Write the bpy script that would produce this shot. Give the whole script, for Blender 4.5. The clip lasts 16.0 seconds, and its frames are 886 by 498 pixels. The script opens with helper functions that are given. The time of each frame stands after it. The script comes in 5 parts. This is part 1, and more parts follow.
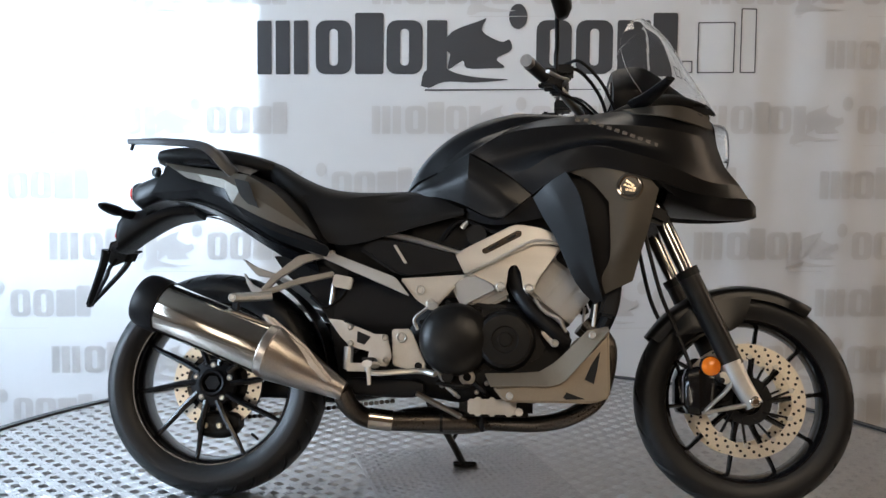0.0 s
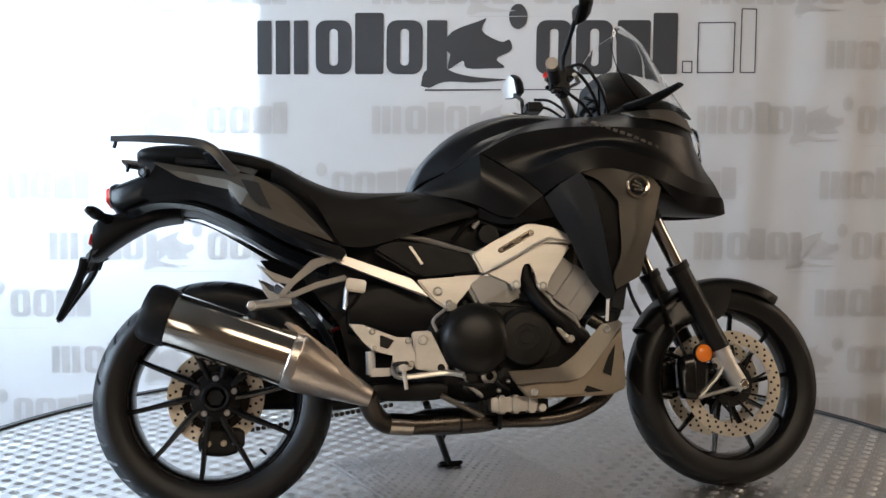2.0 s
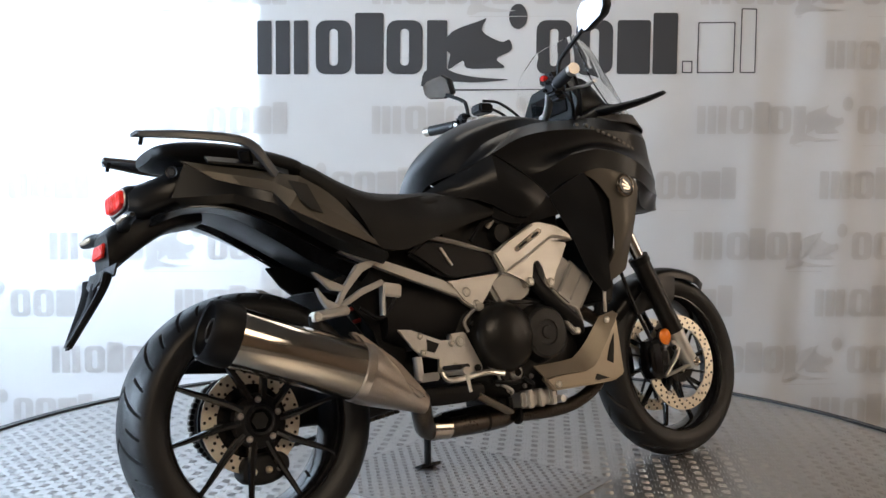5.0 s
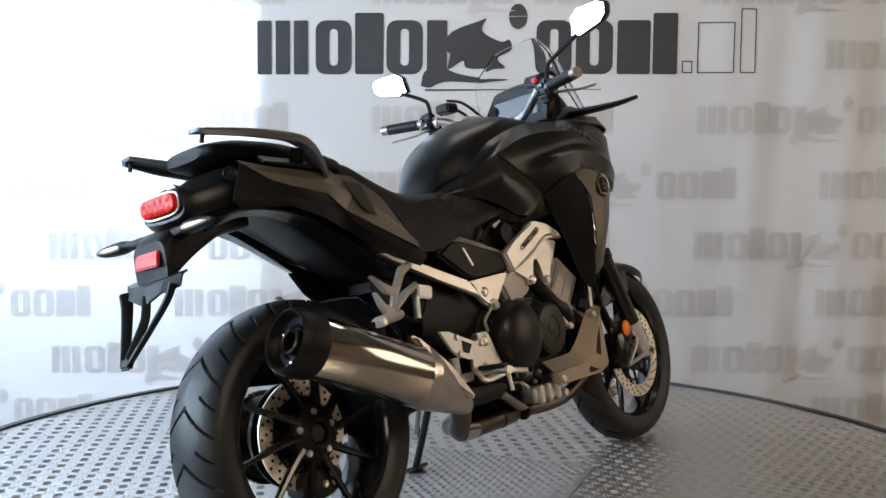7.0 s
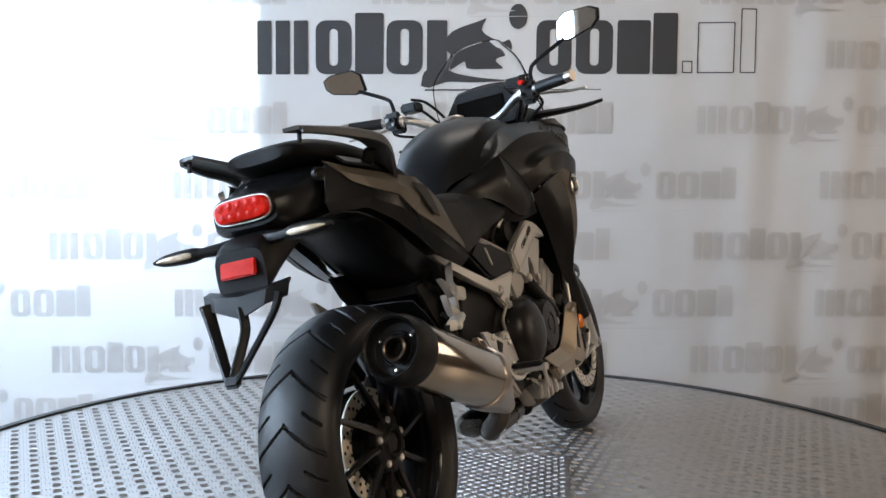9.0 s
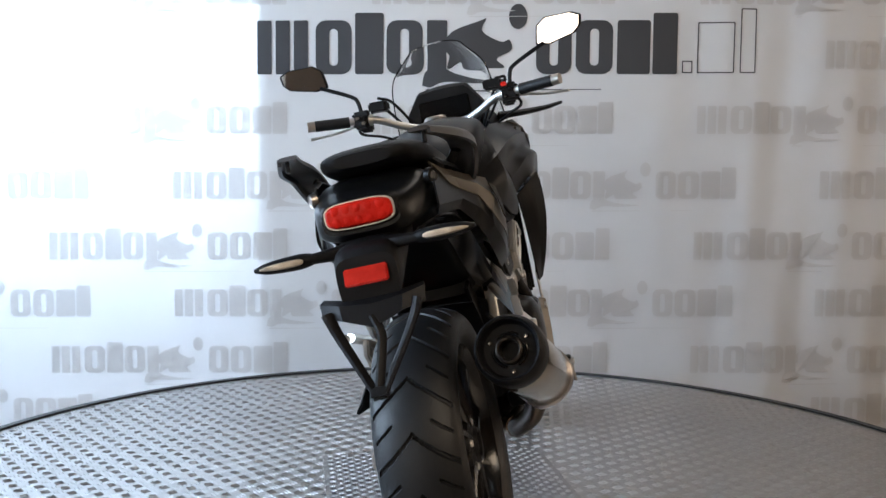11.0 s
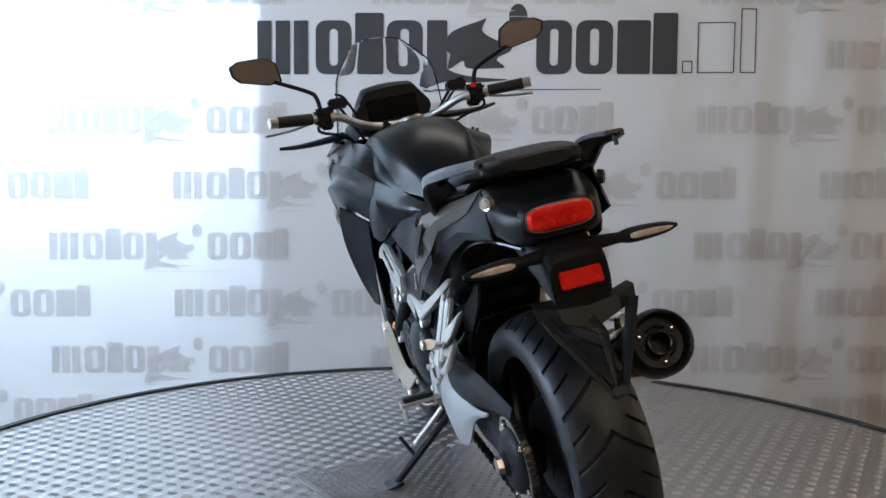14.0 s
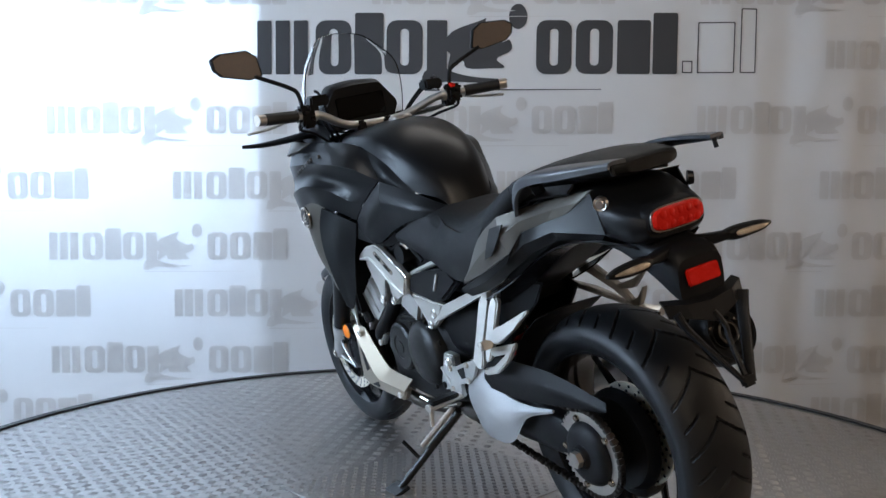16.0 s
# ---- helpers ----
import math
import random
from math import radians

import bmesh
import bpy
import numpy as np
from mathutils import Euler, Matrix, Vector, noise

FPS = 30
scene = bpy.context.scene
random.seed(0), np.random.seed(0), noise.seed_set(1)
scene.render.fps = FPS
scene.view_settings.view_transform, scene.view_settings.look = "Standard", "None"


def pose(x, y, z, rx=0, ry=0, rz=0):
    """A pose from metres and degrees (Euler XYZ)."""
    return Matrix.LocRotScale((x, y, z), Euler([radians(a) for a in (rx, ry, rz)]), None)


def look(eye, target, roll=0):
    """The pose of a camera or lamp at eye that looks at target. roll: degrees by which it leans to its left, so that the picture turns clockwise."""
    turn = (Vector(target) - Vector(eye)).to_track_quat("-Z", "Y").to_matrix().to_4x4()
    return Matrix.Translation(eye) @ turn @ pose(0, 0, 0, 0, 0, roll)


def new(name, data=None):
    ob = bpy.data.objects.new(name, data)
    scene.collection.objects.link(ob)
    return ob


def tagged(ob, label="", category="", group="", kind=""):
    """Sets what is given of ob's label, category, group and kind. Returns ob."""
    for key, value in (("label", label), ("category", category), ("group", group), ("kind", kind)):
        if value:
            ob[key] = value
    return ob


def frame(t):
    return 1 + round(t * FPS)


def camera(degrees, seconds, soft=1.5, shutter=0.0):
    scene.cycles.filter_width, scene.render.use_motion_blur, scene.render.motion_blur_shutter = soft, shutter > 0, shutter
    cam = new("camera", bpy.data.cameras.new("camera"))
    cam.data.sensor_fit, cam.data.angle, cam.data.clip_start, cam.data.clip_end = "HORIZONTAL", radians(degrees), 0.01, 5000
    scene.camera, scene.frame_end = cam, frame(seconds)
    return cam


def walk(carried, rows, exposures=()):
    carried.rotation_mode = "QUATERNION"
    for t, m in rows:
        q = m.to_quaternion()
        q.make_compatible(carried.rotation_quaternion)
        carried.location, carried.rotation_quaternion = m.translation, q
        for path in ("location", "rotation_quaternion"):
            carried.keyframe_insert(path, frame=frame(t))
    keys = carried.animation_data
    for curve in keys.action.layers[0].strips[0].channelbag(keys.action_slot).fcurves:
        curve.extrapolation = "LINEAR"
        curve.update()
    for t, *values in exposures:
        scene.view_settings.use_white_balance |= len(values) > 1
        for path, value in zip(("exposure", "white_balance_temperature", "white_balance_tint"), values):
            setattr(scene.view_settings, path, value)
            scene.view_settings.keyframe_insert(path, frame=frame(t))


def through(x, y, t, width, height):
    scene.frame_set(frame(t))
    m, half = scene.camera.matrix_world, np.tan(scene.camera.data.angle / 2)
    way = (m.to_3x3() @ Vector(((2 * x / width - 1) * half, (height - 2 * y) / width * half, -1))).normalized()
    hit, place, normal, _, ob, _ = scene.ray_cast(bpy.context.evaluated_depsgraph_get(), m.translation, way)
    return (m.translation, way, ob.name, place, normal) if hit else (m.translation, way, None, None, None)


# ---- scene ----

# ---- camera: stands still before the turntable ----
cam = camera(50.1, 16.0)
EYE = pose(-0.041, -2.741, 0.916, 85.54, 0, 0) @ pose(0, 0, 0, 0, 0, 0.54)
walk(cam, [(0, EYE), (16, EYE)], [(0, 0.14, 5850, 10), (3, 0.24, 5850, 10), (8.5, 0.30, 5800, 10), (11.5, 0.14, 5700, 10), (13, 0.06, 5650, 10), (14.5, -0.08, 5600, 10), (16, -0.20, 5550, 10)])

# ---- light: cool daylight through the openings, unseen warm sources placed for gold reflections ----
world = bpy.data.worlds.new("sky")
scene.world = world
world.use_nodes = True
wn = world.node_tree.nodes
sky = wn.new("ShaderNodeTexSky")
sky.sky_type, sky.sun_disc, sky.sun_elevation, sky.sun_rotation = "NISHITA", False, radians(35), radians(-60)
world.node_tree.links.new(sky.outputs[0], wn["Background"].inputs[0])
wn["Background"].inputs[1].default_value = 0.08


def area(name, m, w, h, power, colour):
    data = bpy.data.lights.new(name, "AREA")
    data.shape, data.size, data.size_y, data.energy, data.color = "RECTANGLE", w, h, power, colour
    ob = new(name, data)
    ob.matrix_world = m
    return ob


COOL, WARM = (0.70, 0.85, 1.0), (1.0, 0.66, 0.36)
area("back_window_daylight", look((-2.35, 2.75, 1.75), (-2.35, 0, 1.6)), 2.5, 1.9, 165, COOL)
area("side_window_daylight", look((-4.18, -0.9, 1.5), (0, 0.4, 1.0)), 2.5, 2.0, 178, (0.76, 0.89, 1.0))
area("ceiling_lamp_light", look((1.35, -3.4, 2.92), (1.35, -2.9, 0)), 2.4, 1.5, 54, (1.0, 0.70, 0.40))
# warm fill added to brighten camera-facing parts; no window is known there
area("front_fill_light", look((-3.1, -5.66, 1.3), (0.2, 0, 0.9)), 1.3, 1.9, 30, (1.0, 0.80, 0.58))
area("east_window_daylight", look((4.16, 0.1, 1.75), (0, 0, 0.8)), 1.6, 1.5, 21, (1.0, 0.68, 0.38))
# fill added overhead to brighten the banner; no lamp is known here
area("banner_fill_light", look((0.2, 0.95, 2.94), (0.2, 1.8, 0)), 1.6, 0.6, 4.5, (1.0, 0.97, 0.93))

# ---- materials ----


def nodes(name):
    m = bpy.data.materials.new(name)
    m.use_nodes = True
    return m, m.node_tree.nodes, m.node_tree.links, m.node_tree.nodes["Principled BSDF"]


def mat(name, colour, rough=0.5, metal=0.0, vary=0.12, scale=40.0, bump=0.05, coat=0.0, spec=0.5, streak=(1, 1, 1)):
    """Two scales of noise on colour and roughness, with fine relief."""
    m, n, l, b = nodes(name)
    tex = n.new("ShaderNodeTexCoord")
    mp = n.new("ShaderNodeMapping")
    mp.inputs["Scale"].default_value = streak
    l.new(tex.outputs["Object"], mp.inputs[0])
    big, fine = n.new("ShaderNodeTexNoise"), n.new("ShaderNodeTexNoise")
    big.inputs["Scale"].default_value, fine.inputs["Scale"].default_value = scale * 0.12, scale * 6
    big.inputs["Detail"].default_value, fine.inputs["Detail"].default_value = 3, 2
    add = n.new("ShaderNodeMath")
    add.operation = "ADD"
    l.new(mp.outputs[0], big.inputs[0]), l.new(mp.outputs[0], fine.inputs[0])
    l.new(big.outputs[0], add.inputs[0]), l.new(fine.outputs[0], add.inputs[1])
    rng = n.new("ShaderNodeMapRange")
    rng.inputs[1].default_value, rng.inputs[2].default_value = 0.6, 1.4
    rng.inputs[3].default_value, rng.inputs[4].default_value = 1 - vary, 1 + vary
    l.new(add.outputs[0], rng.inputs[0])
    mul = n.new("ShaderNodeMix")
    mul.data_type, mul.blend_type = "RGBA", "MULTIPLY"
    mul.inputs[0].default_value = 1
    mul.inputs[6].default_value = (*colour, 1)
    l.new(rng.outputs[0], mul.inputs[7])
    l.new(mul.outputs[2], b.inputs["Base Color"])
    rr = n.new("ShaderNodeMath")
    rr.operation, rr.use_clamp = "MULTIPLY", True
    rr.inputs[1].default_value = rough
    l.new(rng.outputs[0], rr.inputs[0])
    l.new(rr.outputs[0], b.inputs["Roughness"])
    b.inputs["Metallic"].default_value = metal
    b.inputs["Coat Weight"].default_value = coat
    b.inputs["Specular IOR Level"].default_value = spec
    if bump:
        bp = n.new("ShaderNodeBump")
        bp.inputs["Strength"].default_value, bp.inputs["Distance"].default_value = bump, 0.002
        l.new(fine.outputs[0], bp.inputs["Height"])
        l.new(bp.outputs[0], b.inputs["Normal"])
    return m


def clear(name, colour, rough=0.02, ior=1.45):
    m, n, l, b = nodes(name)
    b.inputs["Base Color"].default_value = (*colour, 1)
    b.inputs["Roughness"].default_value, b.inputs["IOR"].default_value = rough, ior
    b.inputs["Transmission Weight"].default_value = 1
    return m


def cloth(name, colour, through_share, through=None):
    """Printed banner fabric that lets some daylight through."""
    m, n, l, b = nodes(name)
    tex, wv = n.new("ShaderNodeTexCoord"), n.new("ShaderNodeTexNoise")
    wv.inputs["Scale"].default_value, wv.inputs["Detail"].default_value = 2.2, 5
    l.new(tex.outputs["Object"], wv.inputs[0])
    ramp = n.new("ShaderNodeMapRange")
    ramp.inputs[3].default_value, ramp.inputs[4].default_value = 0.93, 1.05
    l.new(wv.outputs[0], ramp.inputs[0])
    mul = n.new("ShaderNodeMix")
    mul.data_type, mul.blend_type = "RGBA", "MULTIPLY"
    mul.inputs[0].default_value, mul.inputs[6].default_value = 1, (*colour, 1)
    l.new(ramp.outputs[0], mul.inputs[7])
    l.new(mul.outputs[2], b.inputs["Base Color"])
    b.inputs["Roughness"].default_value = 0.65
    tr, mix = n.new("ShaderNodeBsdfTranslucent"), n.new("ShaderNodeMixShader")
    if through:
        tr.inputs[0].default_value = (*through, 1)
    else:
        l.new(mul.outputs[2], tr.inputs[0])
    mix.inputs[0].default_value = through_share
    l.new(b.outputs[0], mix.inputs[1]), l.new(tr.outputs[0], mix.inputs[2])
    l.new(mix.outputs[0], n["Material Output"].inputs[0])
    return m


BANNER = cloth("banner_fabric", (0.80, 0.79, 0.78), 0.30)
INK_DARK = cloth("dark_grey_ink", (0.064, 0.064, 0.068), 0.30)
INK_PALE = cloth("pale_grey_ink", (0.53, 0.515, 0.50), 0.44, (0.97, 0.94, 0.91))
BLACK = mat("matte_black_paint", (0.0062, 0.0066, 0.0076), 0.33, 0.0, 0.12, 30, 0.03, 0.0, 0.30)
GREY = mat("gunmetal_grey_paint", (0.105, 0.095, 0.080), 0.45, 0.45, 0.08, 60, 0.02, 0.0, 0.35)
# lighter, golden version of the grey: warm light is mixed into its colour
WARM_GREY = mat("warm_lit_grey_paint", (0.385, 0.33, 0.255), 0.36, 0.75, 0.08, 60, 0.02, 0.0, 0.3)
RAIL = mat("dark_grey_plastic", (0.062, 0.064, 0.070), 0.34, 0, 0.15, 70, 0.1, 0, 0.5)
PLASTIC = mat("black_grained_plastic", (0.0065, 0.0065, 0.0074), 0.42, 0, 0.2, 90, 0.25, 0, 0.19)
GLOSSY = mat("gloss_black_plastic", (0.007, 0.007, 0.008), 0.16, 0, 0.1, 20, 0.0, 0.0, 0.5)
VINYL = mat("black_seat_vinyl", (0.0075, 0.0075, 0.008), 0.50, 0, 0.15, 120, 0.35, 0, 0.22)
RUBBER = mat("black_tyre_rubber", (0.0052, 0.0056, 0.0066), 0.46, 0, 0.25, 60, 0.2, 0, 0.42)
DARKPIT = mat("dark_opening_plastic", (0.012, 0.012, 0.012), 0.7, 0.0, 0.1, 60, 0.02)
ALU = mat("silver_painted_aluminium", (0.68, 0.655, 0.61), 0.37, 0.8, 0.1, 50, 0.05, streak=(1, 6, 6))
CAST = mat("cast_aluminium", (0.62, 0.61, 0.59), 0.42, 1.0, 0.14, 90, 0.3)
RAWCAST = mat("raw_engine_casting", (0.40, 0.39, 0.37), 0.55, 0.5, 0.16, 90, 0.35)
STEEL = mat("polished_stainless_steel", (0.58, 0.53, 0.46), 0.13, 1.0, 0.06, 40, 0.02, streak=(1, 8, 8))
SATIN = mat("satin_stainless_steel", (0.55, 0.50, 0.45), 0.33, 1.0, 0.12, 40, 0.05)
# the steel's yellow tint carries the warm light that falls on the discs
DISC = mat("worn_warm_lit_disc_steel", (0.86, 0.80, 0.68), 0.42, 0.85, 0.18, 60, 0.05)
SWING = mat("grey_painted_casting", (0.36, 0.36, 0.36), 0.42, 0.35, 0.1, 60, 0.1)
CHROME = mat("chromed_fork_tube", (0.75, 0.74, 0.72), 0.10, 1.0, 0.05, 40, 0)
ENGINE = mat("black_engine_paint", (0.0095, 0.0092, 0.009), 0.32, 0.1, 0.2, 70, 0.2, 0, 0.33)
DARK = mat("dark_engine_bay_metal", (0.012, 0.012, 0.0125), 0.55, 0.2, 0.3, 50, 0.3, 0, 0.25)
PIPE = mat("heat_tinted_exhaust_pipe", (0.105, 0.092, 0.080), 0.34, 1.0, 0.35, 40, 0.1)
RED = mat("red_lamp_lens", (0.62, 0.014, 0.005), 0.30, 0.0, 0.35, 150, 0, 0.0, 0.14)
ORANGE = mat("orange_reflector", (0.95, 0.24, 0.01), 0.15, 0, 0.12, 200, 0, 0.5)
LENS = clear("clear_lens", (0.97, 0.97, 0.96), 0.05)
PALELENS = mat("pale_indicator_lens", (0.62, 0.52, 0.40), 0.20, 0.35, 0.55, 260, 0.15, 0, 0.5)
SCREEN = clear("clear_windscreen", (0.985, 0.99, 0.99), 0.0, 1.25)
MIRROR, _n, _l, _b = nodes("mirror_glass")
_b.inputs["Base Color"].default_value, _b.inputs["Metallic"].default_value, _b.inputs["Roughness"].default_value = (0.86, 0.87, 0.88, 1), 1, 0.02
DISPLAY = mat("dark_display_glass", (0.004, 0.0045, 0.005), 0.08, 0, 0.1, 30, 0, 0.0, 0.3)
SILVERINK = mat("dull_silver_marking", (0.07, 0.065, 0.06), 0.4, 0.3, 0.1, 50, 0)
SPRING = mat("red_shock_spring", (0.45, 0.03, 0.02), 0.35, 0, 0.1, 50, 0.05)
DECK = mat("aluminium_tread_plate", (0.49, 0.48, 0.47), 0.42, 1.0, 0.14, 8, 0.06)
MATPLATE = mat("fine_tread_plate", (0.42, 0.41, 0.405), 0.42, 0.85, 0.18, 14, 0.08)
EDGE = mat("black_rubber_edge", (0.018, 0.018, 0.02), 0.45, 0, 0.2, 60, 0.1)
PLASTER = mat("grey_plaster", (0.30, 0.28, 0.26), 0.85, 0, 0.1, 6, 0.2)
CONCRETE = mat("dark_concrete", (0.13, 0.12, 0.11), 0.75, 0, 0.25, 8, 0.3)
WARMWALL = mat("brown_wall_paint", (0.13, 0.088, 0.056), 0.8, 0, 0.15, 5, 0.1)
CEIL = mat("ceiling_paint", (0.10, 0.092, 0.084), 0.9, 0, 0.08, 6, 0.1)
FRAMEP = mat("white_window_frame", (0.7, 0.7, 0.7), 0.4, 0, 0.06, 20, 0.05)
GLASS = clear("window_glass", (0.97, 0.98, 0.98), 0.0, 1.1)
LAMPGLOW, _n, _l, _b = nodes("lamp_diffuser")
_b.inputs["Emission Color"].default_value, _b.inputs["Emission Strength"].default_value = (1.0, 0.82, 0.6, 1), 3.0

# ---- mesh helpers ----


def mesh_of(name, bm, material, smooth=True, angle=35):
    bmesh.ops.recalc_face_normals(bm, faces=bm.faces)
    me = bpy.data.meshes.new(name)
    bm.to_mesh(me)
    bm.free()
    me.materials.append(material)
    if smooth:
        me.shade_smooth()
        me.set_sharp_from_angle(angle=radians(angle))
    return me


def part(name, bm, material, parent, label="", smooth=True, angle=35):
    """One mesh object under a thing or a part."""
    ob = new(name, mesh_of(name, bm, material, smooth, angle))
    ob.parent = parent
    return tagged(ob, label) if label else ob


def spline(pts, n):
    """n points along a smooth curve through pts."""
    p = np.array(pts, float)
    if len(p) == 2:
        return [tuple(p[0] + (p[1] - p[0]) * k / (n - 1)) for k in range(n)]
    q = np.vstack([2 * p[0] - p[1], p, 2 * p[-1] - p[-2]])
    out = []
    for k in range(n):
        u = k / (n - 1) * (len(p) - 1)
        i = min(int(u), len(p) - 2)
        f = u - i
        a, b, c, d = q[i], q[i + 1], q[i + 2], q[i + 3]
        out.append(tuple(0.5 * (2 * b + (c - a) * f + (2 * a - 5 * b + 4 * c - d) * f * f + (3 * b - a - 3 * c + d) * f ** 3)))
    return out


def quads(bm, rows, close_u=False, close_v=False):
    vs = [[bm.verts.new(p) for p in r] for r in rows]
    nr, nc = len(vs), len(vs[0])
    for i in range(nr if close_v else nr - 1):
        for j in range(nc if close_u else nc - 1):
            bm.faces.new((vs[i][j], vs[i][(j + 1) % nc], vs[(i + 1) % nr][(j + 1) % nc], vs[(i + 1) % nr][j]))
    return vs


def broken(pts, n, breaks):
    """A curve that is smooth between its breaks, and creased at them."""
    stops = [0, *sorted(breaks), len(pts) - 1]
    out = []
    for p, q in zip(stops, stops[1:]):
        k = max(3, round(n * (q - p) / (len(pts) - 1)) + 1)
        out += spline(pts[p:q + 1], k)[1 if out else 0:]
    return out


def patch(curves, nu=18, nv=10, thick=0.004, cu=(), cv=()):
    """A curved panel with thickness through a few guide curves; cu and cv name the points and curves that are creases."""
    rows = [broken(c, nu, cu) for c in curves]
    cols = [broken([r[j] for r in rows], nv, cv) for j in range(len(rows[0]))]
    bm = bmesh.new()
    quads(bm, cols)
    bmesh.ops.recalc_face_normals(bm, faces=bm.faces)
    if thick:
        bmesh.ops.solidify(bm, geom=bm.faces[:], thickness=thick)
    return bm


def flip(curves):
    return [[(x, -y, z) for x, y, z in c] for c in curves]


def loft(sections, nv=0, caps=True):
    """A closed body through loops with equal counts of points."""
    rows = sections
    if nv:
        cols = [spline([s[j] for s in sections], nv) for j in range(len(sections[0]))]
        rows = [[c[i] for c in cols] for i in range(nv)]
    bm = bmesh.new()
    vs = quads(bm, rows, close_u=True)
    if caps:
        bm.faces.new(vs[0]), bm.faces.new(list(reversed(vs[-1])))
    return bm


def ring_section(x, w, z0, z1, power=2.6, n=28, y=0.0, lean=0.0):
    """A rounded cross-section of half width w between z0 and z1 at x."""
    out = []
    for k in range(n):
        a = 2 * math.pi * k / n
        c, s = math.cos(a), math.sin(a)
        out.append((x + lean * s, y + w * math.copysign(abs(c) ** (2 / power), c), (z0 + z1) / 2 + (z1 - z0) / 2 * math.copysign(abs(s) ** (2 / power), s)))
    return out


def plate(outline, y0, y1, bevel=0.003, axis=1, seg=2):
    """An outline in x and z, pushed out from y0 to y1, with rounded edges."""
    bm = bmesh.new()
    lower = [bm.verts.new((x, y0, z)) for x, z in outline]
    upper = [bm.verts.new((x, y1, z)) for x, z in outline]
    n = len(outline)
    bm.faces.new(lower), bm.faces.new(list(reversed(upper)))
    for i in range(n):
        bm.faces.new((lower[i], upper[i], upper[(i + 1) % n], lower[(i + 1) % n]))
    if bevel:
        bmesh.ops.bevel(bm, geom=bm.edges[:], offset=bevel, segments=seg, affect="EDGES", clamp_overlap=True)
    return bm


def block(cx, cy, cz, sx, sy, sz, bevel=0.004, turn=0.0, about="Y"):
    bm = bmesh.new()
    bmesh.ops.create_cube(bm, size=1)
    bmesh.ops.scale(bm, vec=(sx, sy, sz), verts=bm.verts)
    bmesh.ops.bevel(bm, geom=bm.edges[:], offset=bevel, segments=2, affect="EDGES", clamp_overlap=True)
    bmesh.ops.rotate(bm, matrix=Matrix.Rotation(radians(turn), 3, about), verts=bm.verts)
    bmesh.ops.translate(bm, vec=(cx, cy, cz), verts=bm.verts)
    return bm


def tube(pts, r, n=10, smooth=0, flat=1.0, r1=None, up=(0, 0, 1)):
    """A swept rod; flat squeezes it across, r1 tapers it."""
    p = [Vector(q) for q in (spline(pts, smooth) if smooth else pts)]
    rows = []
    side = None
    for i, q in enumerate(p):
        d = (p[min(i + 1, len(p) - 1)] - p[max(i - 1, 0)]).normalized()
        ref = Vector(up) if side is None else side
        if side is None:
            side = d.cross(ref) if d.cross(ref).length > 1e-3 else d.cross(Vector((1, 0, 0)))
        side = (side - d * side.dot(d)).normalized()
        nrm = side.cross(d)
        rad = r if r1 is None else r + (r1 - r) * i / (len(p) - 1)
        rows.append([q + side * rad * math.cos(2 * math.pi * k / n) + nrm * rad * flat * math.sin(2 * math.pi * k / n) for k in range(n)])
    bm = bmesh.new()
    vs = quads(bm, rows, close_u=True)
    bm.faces.new(vs[0]), bm.faces.new(list(reversed(vs[-1])))
    return bm


def spin(profile, centre, n=32, axis="Y", closed=False):
    """Turns a profile of (radius, along) round an axis through centre."""
    c = Vector(centre)
    rows = []
    for k in range(n):
        a = 2 * math.pi * k / n
        row = []
        for r, h in profile:
            v = (r * math.cos(a), h, r * math.sin(a)) if axis == "Y" else (h, r * math.cos(a), r * math.sin(a)) if axis == "X" else (r * math.cos(a), r * math.sin(a), h)
            row.append(c + Vector(v))
        rows.append(row)
    bm = bmesh.new()
    vs = quads(bm, rows, close_u=closed, close_v=True)
    if not closed:
        for j in (0, -1):
            if profile[j][0] > 1e-6:
                bm.faces.new([v[j] for v in vs])
    bmesh.ops.remove_doubles(bm, verts=bm.verts, dist=1e-6)
    return bm


def aim(bm, origin, direction):
    """Turns a body made along +x so that it points along direction from origin."""
    q = Vector((1, 0, 0)).rotation_difference(Vector(direction).normalized())
    bmesh.ops.rotate(bm, matrix=q.to_matrix(), verts=bm.verts)
    bmesh.ops.translate(bm, vec=origin, verts=bm.verts)
    return bm


def join(*bms):
    out = bms[0]
    for b in bms[1:]:
        me = bpy.data.meshes.new("tmp")
        b.to_mesh(me)
        b.free()
        out.from_mesh(me)
        bpy.data.meshes.remove(me)
    return out


def bolt(name, place, r, parent, side=-1, material=None):
    x, y, z = place
    bm = spin([(0.0001, side * 0.006), (r * 0.5, side * 0.006), (r * 0.55, side * 0.0035), (r * 0.8, side * 0.0065), (r, side * 0.004), (r, 0), (0.0001, 0)], (x, y, z), 12)
    return part(name, bm, material or ALU, parent)


# ---- the room ----
FLOOR_Z = -0.42


def slab(name, x0, x1, y0, y1, z0, z1, material, parent=None):
    bm = bmesh.new()
    bmesh.ops.create_cube(bm, size=1)
    bmesh.ops.scale(bm, vec=(x1 - x0, y1 - y0, z1 - z0), verts=bm.verts)
    bmesh.ops.translate(bm, vec=((x0 + x1) / 2, (y0 + y1) / 2, (z0 + z1) / 2), verts=bm.verts)
    ob = new(name, mesh_of(name, bm, material, False))
    if parent:
        ob.parent = parent
    return ob


